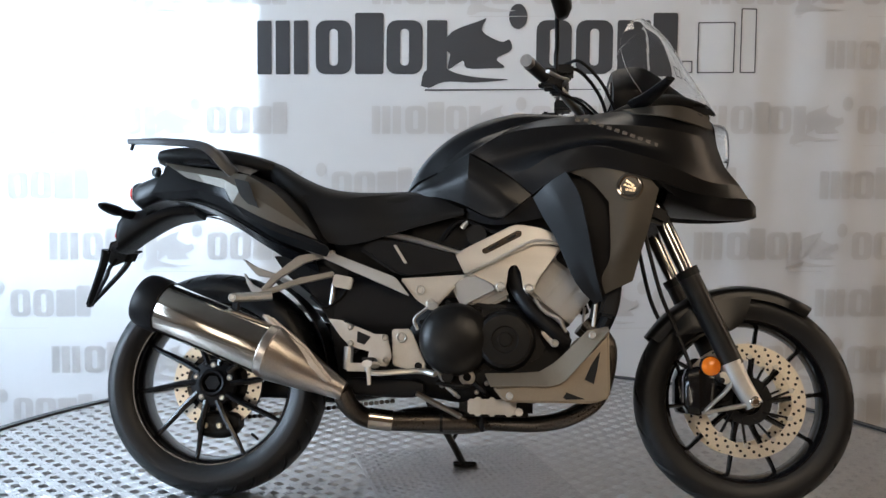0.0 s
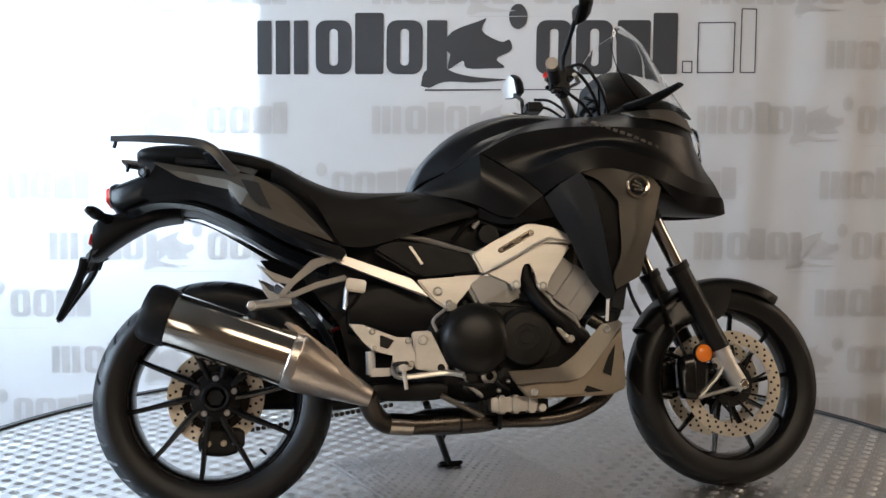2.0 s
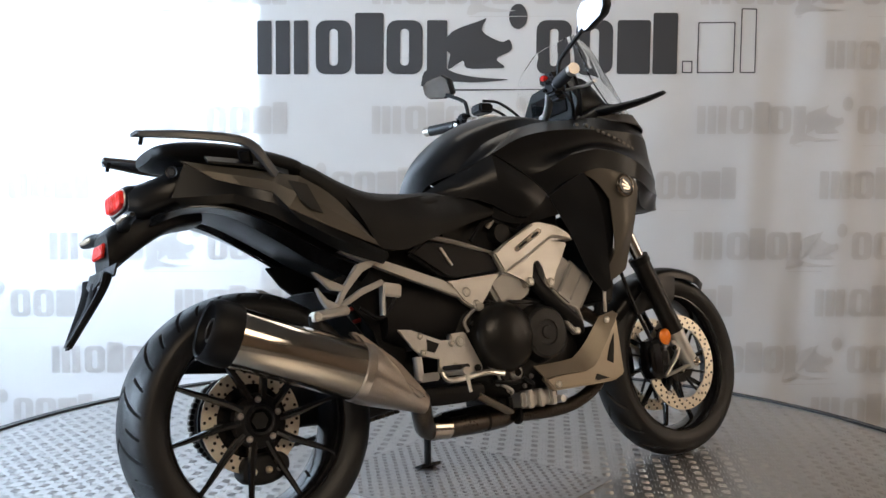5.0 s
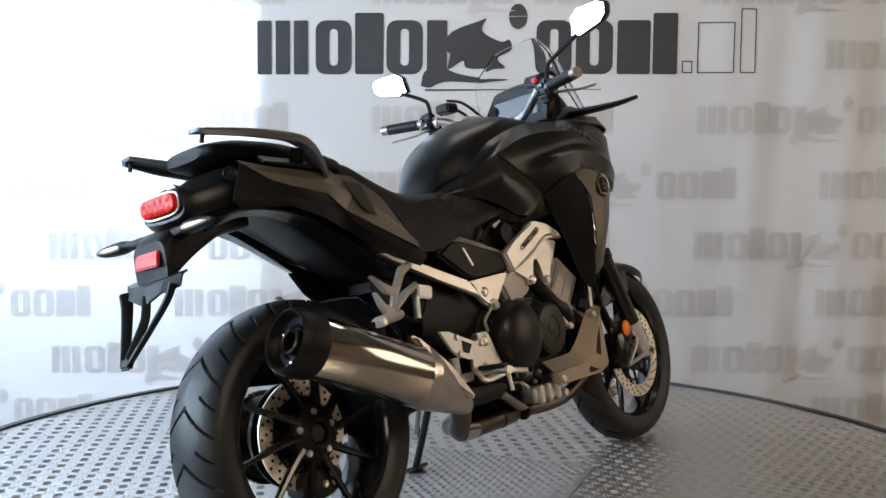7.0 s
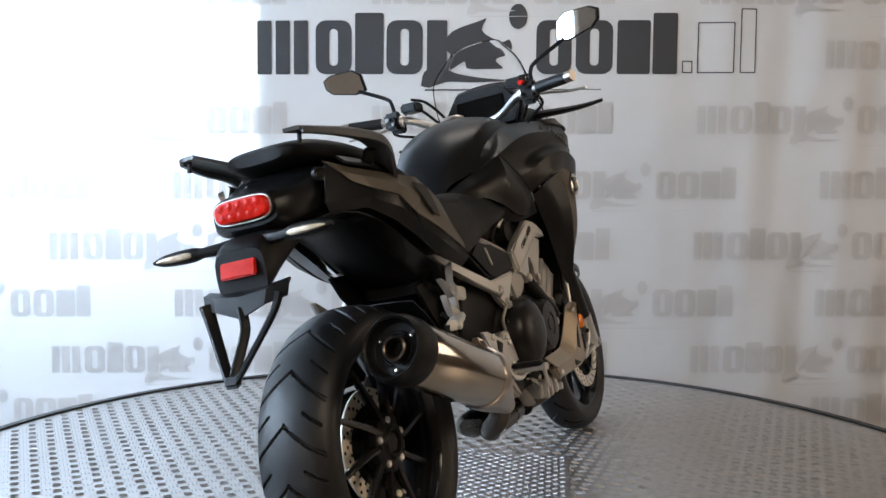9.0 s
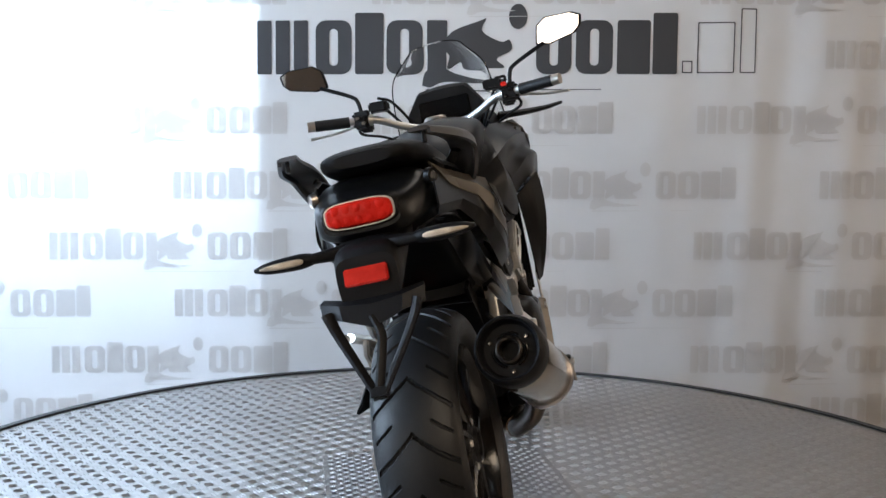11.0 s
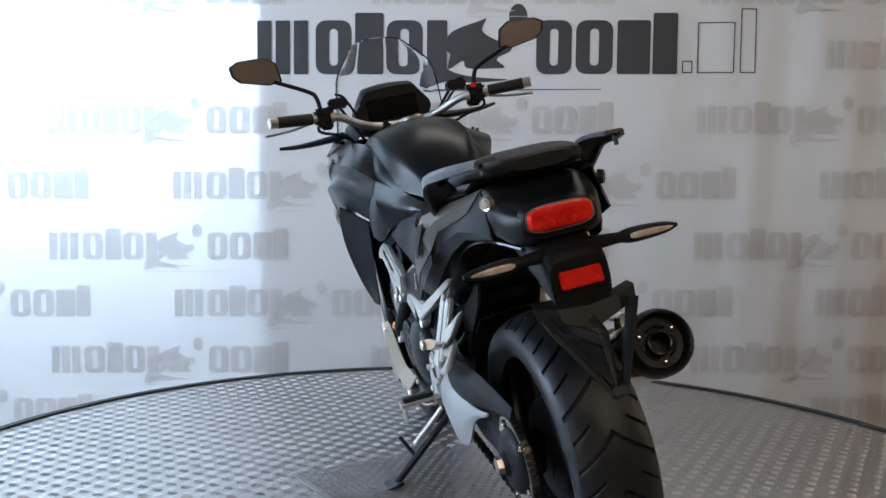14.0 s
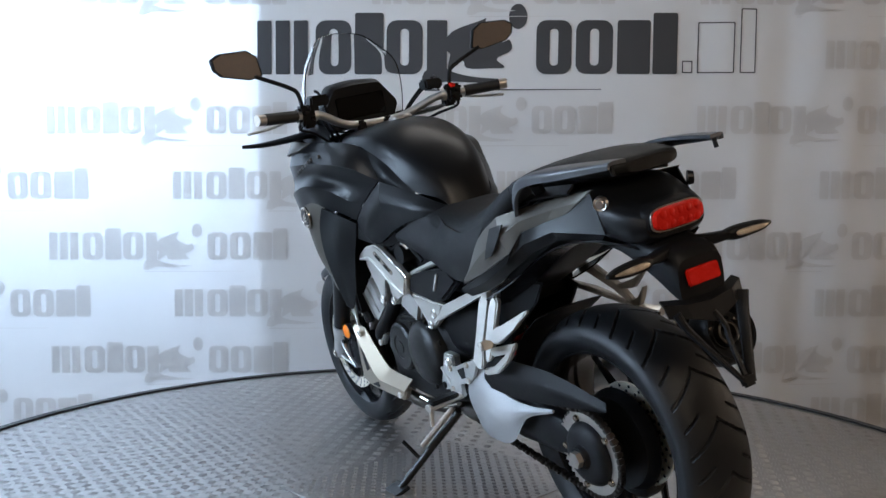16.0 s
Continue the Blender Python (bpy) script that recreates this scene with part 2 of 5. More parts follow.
def structure(name, pieces, material, label):
    """A wall out of blocks that leave its openings free, as one mesh."""
    bms = []
    for x0, x1, y0, y1, z0, z1 in pieces:
        bm = bmesh.new()
        bmesh.ops.create_cube(bm, size=1)
        bmesh.ops.scale(bm, vec=(x1 - x0, y1 - y0, z1 - z0), verts=bm.verts)
        bmesh.ops.translate(bm, vec=((x0 + x1) / 2, (y0 + y1) / 2, (z0 + z1) / 2), verts=bm.verts)
        bms.append(bm)
    ob = new(name, mesh_of(name, join(*bms), material, False))
    return tagged(ob, label, kind="structure")


def window(name, m, w, h):
    """A window with frame, mullions, sill and panes, centred on its pose, facing local y."""
    base = new(name)
    base.matrix_world = m
    tagged(base, "white framed window out of view, with clear panes letting in light", "window", kind="structure")
    bars = []
    for x in (-w / 2 + 0.03, -w / 6, w / 6, w / 2 - 0.03):
        bars.append(block(x, 0, 0, 0.06, 0.07, h, 0.006))
    for z in (-h / 2 + 0.03, h / 2 - 0.03):
        bars.append(block(0, 0.002, z, w - 0.13, 0.064, 0.06, 0.006))
    part("window_frame", join(*bars), FRAMEP, base, "white painted frame")
    for k in range(3):
        pane = part("pane", block((k - 1) * w / 3, 0, 0, w / 3 - 0.07, 0.008, h - 0.13, 0.001), GLASS, base, "clear glass pane", False)
        pane.visible_shadow = False
    part("window_sill", block(0, -0.06, -h / 2 - 0.02, w + 0.1, 0.22, 0.035, 0.006), FRAMEP, base, "white sill")


floor_ob = slab("floor", -4.3, 4.3, -5.8, 2.9, FLOOR_Z - 0.1, FLOOR_Z, CONCRETE)
tagged(floor_ob, "dark concrete showroom floor under the turntable", kind="structure")
tagged(slab("ceiling", -4.3, 4.3, -5.8, 2.9, 3.0, 3.12, CEIL), "plain painted showroom ceiling", kind="structure")
structure("wall_north", [(-0.99, 4.3, 2.085, 2.25, FLOOR_Z, 3.0), (-4.3, -0.99, 2.085, 2.25, 2.62, 3.0), (-4.3, -3.7, 2.085, 2.25, FLOOR_Z, 2.62), (-3.7, -0.99, 2.085, 2.25, FLOOR_Z, -0.30)], PLASTER, "grey plastered wall behind the banner with a tall window opening")
structure("wall_west", [(-4.3, -4.12, -5.8, -2.3, FLOOR_Z, 3.0), (-4.3, -4.12, 0.5, 2.085, FLOOR_Z, 3.0), (-4.3, -4.12, -2.3, 0.5, FLOOR_Z, 0.42), (-4.3, -4.12, -2.3, 0.5, 2.58, 3.0)], PLASTER, "grey plastered wall with a window opening")
structure("wall_east", [(4.12, 4.3, -5.8, -0.8, FLOOR_Z, 3.0), (4.12, 4.3, 1.0, 2.085, FLOOR_Z, 3.0), (4.12, 4.3, -0.8, 1.0, FLOOR_Z, 0.9), (4.12, 4.3, -0.8, 1.0, 2.6, 3.0)], WARMWALL, "brown painted wall with a window opening")
structure("wall_south", [(-4.3, -3.8, -5.8, -5.62, FLOOR_Z, 3.0), (-2.4, 4.3, -5.8, -5.62, FLOOR_Z, 3.0), (-3.8, -2.4, -5.8, -5.62, FLOOR_Z, 0.3), (-3.8, -2.4, -5.8, -5.62, 2.32, 3.0)], WARMWALL, "brown painted wall with a window opening")
window("window_1", pose(-4.12, -0.9, 1.5, 0, 0, -90), 2.76, 2.12)
window("window_3", pose(4.12, 0.1, 1.75, 0, 0, 90), 1.76, 1.66)
# made-up window framing the added front fill
window("fill_window", pose(-3.1, -5.61, 1.31, 0, 0, 180), 1.38, 1.98)


def unseen_ceiling_lamp(x, y, w, d):
    base = new("unseen_ceiling_lamp")
    base.location = (x, y, 2.97)
    tagged(base, "flat square ceiling lamp with a pale frame, added out of view", "lamp")
    part("frame", join(block(0, -d / 2, 0.005, w + 0.04, 0.03, 0.05, 0.004), block(0, d / 2, 0.005, w + 0.04, 0.03, 0.05, 0.004), block(-w / 2, 0, 0.005, 0.03, d - 0.04, 0.05, 0.004), block(w / 2, 0, 0.005, 0.03, d - 0.04, 0.05, 0.004)), FRAMEP, base)
    part("diffuser", block(0, 0, 0.012, w - 0.04, d - 0.04, 0.02, 0.003), LAMPGLOW, base, "glowing diffuser")


unseen_ceiling_lamp(1.35, -3.4, 2.5, 1.6)
# made-up glowing fixture for the banner's overhead fill
unseen_ceiling_lamp(0.2, 0.95, 1.7, 0.7)

# ---- the printed banner ----
BAN_Y = 2.05


def ripple(x, z):
    """How far the hanging cloth bulges towards the room."""
    soft = 1 / (1 + math.exp(-(x - 1.25) * 5))
    fold = math.sin(13 * x + 1.3 * z) * 0.010 + math.sin(27 * x - 2.6 * z + 1) * 0.004
    return soft * fold + 0.004 * math.sin(2.1 * x + 0.8) + 0.003 * math.sin(5.3 * x + 2.2 * z)


def on_banner(px, py):
    x = -0.977 + (px - 455) * 0.002823
    return x, 1.680 - (py - 35) * 0.002793 + 0.0095 * (x + 0.977)


def cloth_sheet():
    bm = bmesh.new()
    xs, zs = np.linspace(-3.9, 3.9, 261), np.linspace(FLOOR_Z + 0.01, 2.75, 40)
    front = [[(x, BAN_Y - ripple(x, z), z) for x in xs] for z in zs]
    quads(bm, front)
    return bm


def rounded(w, h, r, n=4):
    pts = []
    for cx, cz, a0 in ((w / 2 - r, h / 2 - r, 0), (-w / 2 + r, h / 2 - r, 90), (-w / 2 + r, -h / 2 + r, 180), (w / 2 - r, -h / 2 + r, 270)):
        for k in range(n + 1):
            a = radians(a0 + 90 * k / n)
            pts.append((cx + r * math.cos(a), cz + r * math.sin(a)))
    return pts


def printed(name, loops, material, parent, lift=0.004):
    """A flat printed shape: one outline, or an outline and a slot of as many points."""
    bm = bmesh.new()

    def vert(px, py):
        x, z = on_banner(px, py)
        return bm.verts.new((x, BAN_Y - ripple(x, z) - lift, z))
    rings = [[vert(*p) for p in loop] for loop in loops]
    if len(rings) == 1:
        bm.faces.new(rings[0])
    else:
        n = len(rings[0])
        for i in range(n):
            bm.faces.new((rings[0][i], rings[0][(i + 1) % n], rings[1][(i + 1) % n], rings[1][i]))
    return part(name, bm, material, parent, "", False)


def bar(x0, x1, y0, y1, material, parent, slot=0.0, r=0.25):
    """One plain rounded bar of the lettering's size, solid or with a slot."""
    w, h = x1 - x0, y1 - y0
    cx, cy = (x0 + x1) / 2, (y0 + y1) / 2
    outer = [(cx + a, cy + b) for a, b in rounded(w, h, min(w, h) * r)]
    loops = [outer]
    if slot:
        loops.append([(cx + a, cy + b) for a, b in rounded(w * slot, h * 0.68, w * slot * 0.45)])
    printed("printed_bar", loops, material, parent)


# widths of the bars, in units of the whole word mark, and whether they carry a slot
MARK = [(0.000, 0.034, 0), (0.0435, 0.0775, 0), (0.087, 0.121, 0), (0.139, 0.225, 0.24), (0.233, 0.301, 0), (0.308, 0.394, 0.24), (0.404, 0.452, 0), (0.664, 0.748, 0.24), (0.758, 0.846, 0.24), (0.856, 0.935, 0), (0.941, 1.0, 0)]


def emblem(x0, y0, k, material, parent):
    """The mark between the bars: a plain disc, a ring and a swept blot."""
    disc = [(x0 + (0.62 + 0.022 * math.cos(a)) * k, y0 + (-0.005 + 0.030 * math.sin(a)) * k) for a in np.linspace(0, 2 * math.pi, 17)[:-1]]
    printed("printed_disc", [disc], material, parent)
    blot = spline([(0.44, 0.065), (0.465, 0.03), (0.53, 0.005), (0.545, 0.0), (0.535, 0.03), (0.58, 0.055), (0.60, 0.05), (0.605, 0.075), (0.57, 0.095), (0.59, 0.115), (0.56, 0.118), (0.50, 0.118), (0.49, 0.10), (0.455, 0.12), (0.46, 0.085)], 44)
    printed("printed_blot", [[(x0 + a * k, y0 + b * k) for a, b in blot]], material, parent)
    tail = spline([(0.39, 0.16), (0.40, 0.125), (0.44, 0.115), (0.475, 0.13), (0.53, 0.14), (0.60, 0.145), (0.52, 0.152), (0.45, 0.150), (0.41, 0.165)], 28)
    printed("printed_sweep", [[(x0 + a * k, y0 + b * k) for a, b in tail]], material, parent)
    line = [(0.40, 0.168), (0.82, 0.1675), (0.82, 0.169), (0.40, 0.172)]
    printed("printed_line", [[(x0 + a * k, y0 + b * k) for a, b in line]], material, parent)


def build_banner():
    sheet = new("banner", mesh_of("banner", cloth_sheet(), BANNER))
    tagged(sheet, "white printed fabric banner with dark and pale grey marks", "banner")
    x0, k = 455, 742
    for i, (a, b, slot) in enumerate(MARK):
        bar(x0 + a * k, x0 + b * k, 24 if i in (4, 10) else 37, 132, INK_DARK, sheet, slot, 0.28 if slot else 0.08)
    emblem(x0, 34, k, INK_DARK, sheet)
    # the thin outlined end of the mark
    for xa, xb, ya in ((1206, 1225, 108), (1233, 1298, 40), (1308, 1336, 16)):
        outer = rounded(xb - xa, 130 - ya, 2)
        inner = rounded(xb - xa - 4, 130 - ya - 4, 1)
        cx, cy = (xa + xb) / 2, (ya + 130) / 2
        printed("printed_outline", [[(cx + p, cy + q) for p, q in outer], [(cx + p, cy + q) for p, q in inner]], INK_DARK, sheet)
    k = 427
    for row, y in enumerate((-48, 66, 181, 298, 408, 512, 616, 712, 806)):
        start = 80 if row % 2 == 0 else -275
        for n in range(-1, 4):
            xs = start + n * 578
            if xs > 1900 or xs + k < -450 or (row == 1 and 0 <= n <= 2):
                continue
            for a, b, slot in MARK:
                bar(xs + a * k, xs + b * k, y + (0 if a in (0.233, 0.941) else 7), y + 57, INK_PALE, sheet, slot, 0.28 if slot else 0.10)
            emblem(xs, y + 6, k, INK_PALE, sheet)


build_banner()

# ---- the turntable ----
TABLE_R = 1.70


def lozenges(inside, pitch, count, length, width, high, z):
    """Raised tread: groups of short ridges that turn by a quarter from cell to cell."""
    verts, faces = [], []
    n = int(2 * TABLE_R / pitch) + 2
    for i in range(-n // 2, n // 2):
        for j in range(-n // 2, n // 2):
            cx, cy = i * pitch, j * pitch
            if not inside(cx, cy):
                continue
            a = radians(45 if (i + j) % 2 else -45)
            ca, sa = math.cos(a), math.sin(a)
            for q in range(count):
                off = (q - (count - 1) / 2) * width * 1.75
                b = len(verts)
                half = length / 2 * (1 - 0.25 * abs(off) / (width * count))
                for u, v, h in ((-half, 0, 0), (0, -width / 2, 0), (half, 0, 0), (0, width / 2, 0), (-half * 0.55, 0, high), (half * 0.55, 0, high)):
                    v += off
                    verts.append((cx + u * ca - v * sa, cy + u * sa + v * ca, z + h))
                faces += [(b, b + 1, b + 5, b + 4), (b + 1, b + 2, b + 5), (b + 2, b + 3, b + 4, b + 5), (b + 3, b, b + 4)]
    me = bpy.data.meshes.new("tread")
    me.from_pydata(verts, [], faces)
    return me


def build_turntable():
    table = new("turntable")
    tagged(table, "round turning platform covered with aluminium tread plate", "turntable")
    part("deck", spin([(0.0001, 0.0), (TABLE_R, 0.0), (TABLE_R, -0.05), (0.0001, -0.05)], (0, 0, 0), 128, "Z"), DECK, table, "bright aluminium tread plate deck", True, 20)
    part("skirt", spin([(TABLE_R - 0.03, -0.05), (TABLE_R - 0.03, FLOOR_Z + 0.02), (TABLE_R - 0.06, FLOOR_Z + 0.02), (TABLE_R - 0.06, -0.05)], (0, 0, 0), 128, "Z", True), EDGE, table, "black skirt")
    part("edge_trim", spin([(TABLE_R + 0.001, -0.045), (TABLE_R + 0.016, -0.045), (TABLE_R + 0.018, 0.004), (TABLE_R + 0.010, 0.010), (TABLE_R - 0.012, 0.008), (TABLE_R - 0.012, 0.001), (TABLE_R + 0.001, 0.001)], (0, 0, 0), 160, "Z", True), EDGE, table, "black rubber edge trim")
    part("pedestal", spin([(0.5, -0.05), (0.5, FLOOR_Z), (0.0001, FLOOR_Z), (0.0001, -0.05)], (0, 0, 0), 32, "Z"), EDGE, table)
    me = lozenges(lambda x, y: math.hypot(x, y) < TABLE_R - 0.03, 0.040, 3, 0.031, 0.0062, 0.0021, 0.0002)
    me.materials.append(DECK)
    tread = new("tread", me)
    tread.parent = table
    tagged(tread, "raised ridges of the tread plate", kind="stuff")
    return table


def build_tread_mat():
    """The loose sheet of finer tread plate under the stand."""
    x0, x1, y0, y1 = -0.29, 0.29, -0.36, 0.36
    plate_ob = new("tread_mat")
    tagged(plate_ob, "square sheet of fine grey tread plate lying on the turntable", "plate")
    part("sheet", block(0, 0, 0.002, x1 - x0, y1 - y0, 0.004, 0.001), MATPLATE, plate_ob, "thin sheet")
    me = lozenges(lambda x, y: x0 + 0.012 < x < x1 - 0.012 and y0 + 0.012 < y < y1 - 0.012, 0.021, 3, 0.0165, 0.0034, 0.0015, 0.0042)
    me.materials.append(MATPLATE)
    t = new("tread", me)
    t.parent = plate_ob
    tagged(t, "fine raised ridges", kind="stuff")
    return plate_ob


turntable = build_turntable()
tread_mat = build_tread_mat()

# ---- the motorcycle: x forward from the rear axle, y to its left, z up ----


def tyre(r_rim, r_out, half, pattern, n_around, seed):
    """A tyre with cut tread grooves."""
    prof = [(r_rim - 0.004, -half * 0.74), (r_rim + 0.004, -half * 0.84), (r_rim + 0.020, -half * 0.95)]
    crown = []
    m = 84
    r_side = r_rim + (r_out - r_rim) * 0.42
    for k in range(m + 1):
        a = math.pi * (k / m - 0.5) * 0.94
        crown.append((r_side + (r_out - r_side) * (math.cos(a) ** 0.86), half * math.sin(a) / math.sin(math.pi * 0.47)))
    prof += crown + [(r, -y) for r, y in reversed(prof)]
    verts, faces = [], []
    for i in range(n_around):
        a = 2 * math.pi * i / n_around
        for j, (r, y) in enumerate(prof):
            u = y / half
            cut = 0.0
            if 3 <= j < 3 + m and abs(u) < 0.93:
                cut = pattern(a, u)
            rr = r - cut
            verts.append((rr * math.cos(a), y, rr * math.sin(a)))
    c = len(prof)
    for i in range(n_around):
        for j in range(c - 1):
            k = (i + 1) % n_around
            faces.append((i * c + j, i * c + j + 1, k * c + j + 1, k * c + j))
    me = bpy.data.meshes.new("tyre")
    me.from_pydata(verts, [], faces)
    me.materials.append(RUBBER)
    me.shade_smooth()
    me.set_sharp_from_angle(angle=radians(38))
    return me


def rear_pattern(a, u):
    """Arrow-like grooves that sweep from the crown to the shoulders, with short sipes between."""
    n = 17
    s = (a / (2 * math.pi) * n - 0.62 * abs(u) ** 0.85) % 1.0
    main = abs(s - 0.5) < 0.030 + 0.012 * abs(u) and abs(u) < 0.88
    short = min(s, 1.0 - s) < 0.026 and 0.42 < abs(u) < 0.84
    return 0.0060 if main or short else 0.0


def front_pattern(a, u):
    s = (a / (2 * math.pi) * 18 - 0.9 * abs(u) + (0.5 if u > 0 else 0)) % 1.0
    return 0.007 if abs(s - 0.5) < 0.065 and 0.08 < abs(u) < 0.82 else 0.0


def brake_disc(name, r0, r1, y, holes, parent, label):
    """A drilled disc: ring, drillings, carrier and buttons."""
    ring = spin([(r0, y - 0.0025), (r1, y - 0.0025), (r1, y + 0.0025), (r0, y + 0.0025)], (0, 0, 0), 64, "Y", True)
    disc = part(name, ring, DISC, parent, label, True, 30)
    bores = []
    for k in range(holes):
        a = 2 * math.pi * k / holes
        for q, f in enumerate((0.2, 0.5, 0.8)):
            r = r0 + (r1 - r0) * f
            b = a + q * 0.35 * 2 * math.pi / holes
            bores.append(spin([(0.0001, -0.0033), (0.0042, -0.0033), (0.0042, 0.0033), (0.0001, 0.0033)], (r * math.cos(b), y, r * math.sin(b)), 7))
    part("drill_pattern", join(*bores), DARK, disc, "dark drilled holes", False)
    return disc


def spokes(n, r0, r1, y_hub, y_rim, w0, w1, sweep):
    out = []
    for k in range(n):
        a = 2 * math.pi * k / n
        pts = []
        for i in range(7):
            f = i / 6
            r = r0 + (r1 - r0) * f
            b = a + sweep * math.sin(f * math.pi * 0.5) * 1.0
            pts.append((r * math.cos(b), y_hub + (y_rim - y_hub) * f, r * math.sin(b)))
        out.append((pts, w0, w1))
    return out


def build_wheel(name, bike, centre, r_rim, r_out, half, pattern, tread_n, label):
    wheel = new(name)
    wheel.parent, wheel.location = bike, centre
    tagged(wheel, label)
    t = new("tyre", tyre(r_rim, r_out, half, pattern, tread_n, 1))
    t.parent = wheel
    tagged(t, "black rubber tyre with cut tread")
    w = half * 0.80
    prof = [(r_rim + 0.006, -w), (r_rim + 0.006, -w + 0.006), (r_rim - 0.004, -w + 0.012), (r_rim - 0.010, -w * 0.4), (r_rim - 0.010, w * 0.4), (r_rim - 0.004, w - 0.012), (r_rim + 0.006, w - 0.006), (r_rim + 0.006, w),
            (r_rim - 0.003, w), (r_rim - 0.009, w - 0.010), (r_rim - 0.017, w * 0.4), (r_rim - 0.017, -w * 0.4), (r_rim - 0.009, -w + 0.010), (r_rim - 0.003, -w)]
    part("rim", spin(prof, (0, 0, 0), 80, "Y", True), GLOSSY, wheel, "gloss black rim")
    return wheel


def build_front_wheel(bike):
    wheel = build_wheel("front_wheel", bike, (1.485, 0, 0.300), 0.222, 0.300, 0.060, front_pattern, 520, "front wheel with twin drilled brake discs")
    for pts, w0, w1 in spokes(10, 0.045, 0.210, 0.0, 0.0, 0.0095, 0.006, 0.10):
        part("spoke", tube(pts, w0, 8, 0, 1.6, w1, (0, 1, 0)), GLOSSY, wheel)
    part("hub", spin([(0.0001, -0.06), (0.030, -0.06), (0.034, -0.035), (0.052, -0.02), (0.052, 0.02), (0.034, 0.035), (0.030, 0.06), (0.0001, 0.06)], (0, 0, 0), 28), GLOSSY, wheel)
    for s in (-1, 1):
        d = brake_disc("brake_disc", 0.118, 0.155, s * 0.062, 24, wheel, "drilled steel brake disc")
        for k in range(10):
            a = 2 * math.pi * k / 10
            part("carrier_arm", tube([(0.05 * math.cos(a), s * 0.056, 0.05 * math.sin(a)), (0.122 * math.cos(a + 0.25), s * 0.060, 0.122 * math.sin(a + 0.25))], 0.007, 6, 0, 0.5), DARK, d)
        part("disc_carrier", spin([(0.040, s * 0.052), (0.066, s * 0.052), (0.066, s * 0.060), (0.040, s * 0.060)], (0, 0, 0), 32, "Y", True), DARK, d, "black disc carrier")
        for k in range(10):
            a = 2 * math.pi * k / 10 + 0.25
            part("button", spin([(0.0001, s * 0.068), (0.007, s * 0.067), (0.007, s * 0.056), (0.0001, s * 0.056)], (0.120 * math.cos(a), 0, 0.120 * math.sin(a)), 10), ALU, d)


def build_rear_wheel(bike):
    wheel = build_wheel("rear_wheel", bike, (0, 0, 0.315), 0.226, 0.315, 0.091, rear_pattern, 960, "wide rear wheel on a single-sided swingarm")
    for pts, w0, w1 in spokes(10, 0.050, 0.214, -0.052, -0.045, 0.0115, 0.006, 0.14):
        part("spoke", tube(pts, w0, 8, 0, 1.3, w1, (0, 1, 0)), GLOSSY, wheel)
    part("hub", spin([(0.028, -0.072), (0.034, -0.074), (0.040, -0.066), (0.064, -0.060), (0.068, -0.046), (0.05, 0.0), (0.06, 0.06), (0.02, 0.06), (0.018, -0.02), (0.026, -0.06)], (0, 0, 0), 32, "Y", True), PLASTIC, wheel)
    part("axle_nut", spin([(0.010, -0.066), (0.022, -0.066), (0.024, -0.05), (0.0001, -0.04)], (0, 0, 0), 6), DARK, wheel)
    for k in range(5):
        a = 2 * math.pi * k / 5 + 0.31
        bolt("wheel_nut", (0.050 * math.cos(a), -0.060, 0.050 * math.sin(a)), 0.0085, wheel)
    d = brake_disc("brake_disc", 0.085, 0.128, -0.012, 22, wheel, "drilled steel rear brake disc")
    part("disc_carrier", spin([(0.05, -0.018), (0.09, -0.015), (0.09, -0.009), (0.05, -0.006)], (0, 0, 0), 32, "Y", True), GLOSSY, d)
    part("hub_shell", spin([(0.04, 0.050), (0.110, 0.040), (0.124, 0.020), (0.124, 0.026), (0.110, 0.050), (0.04, 0.060)], (0, 0, 0), 40, "Y", True), PLASTIC, wheel, "black inner hub shell")
    cal = part("rear_caliper", loft([ring_section(x, 0.030, z0, z1, 4, 18, -0.012) for x, z0, z1 in ((-0.045, -0.135, -0.105), (-0.030, -0.150, -0.085), (0.020, -0.156, -0.080), (0.060, -0.145, -0.082), (0.075, -0.125, -0.095))], 10), DARK, wheel, "black rear brake caliper")
    for x in (-0.02, 0.02, 0.05):
        bolt("caliper_bolt", (x, -0.042, -0.120), 0.009, cal, -1, DISC)
    part("valve", tube([(0.13, -0.03, -0.155), (0.115, -0.045, -0.14)], 0.004, 6), DARK, wheel)
    # chain side
    teeth = []
    for k in range(43):
        a = 2 * math.pi * k / 43
        for f in (0, 0.25, 0.5, 0.75):
            b = a + f * 2 * math.pi / 43
            teeth.append(((0.108 if f in (0.25, 0.5) else 0.101) * math.cos(b), (0.108 if f in (0.25, 0.5) else 0.101) * math.sin(b)))
    part("sprocket", plate(teeth, 0.118, 0.125, 0), SATIN, wheel, "steel chain sprocket", False)
    part("sprocket_carrier", spin([(0.0001, 0.158), (0.025, 0.158), (0.030, 0.148), (0.058, 0.146), (0.072, 0.136), (0.078, 0.126), (0.078, 0.100), (0.0001, 0.100)], (0, 0, 0), 36), PLASTIC, wheel, "black hub carrier")
    for k in range(5):
        a = 2 * math.pi * k / 5
        bolt("sprocket_bolt", (0.086 * math.cos(a), 0.126, 0.086 * math.sin(a)), 0.009, wheel, 1, STEEL)
    part("hub_nut", spin([(0.010, 0.172), (0.020, 0.172), (0.020, 0.156), (0.0001, 0.156)], (0, 0, 0), 6), SATIN, wheel, "large hub nut", False)


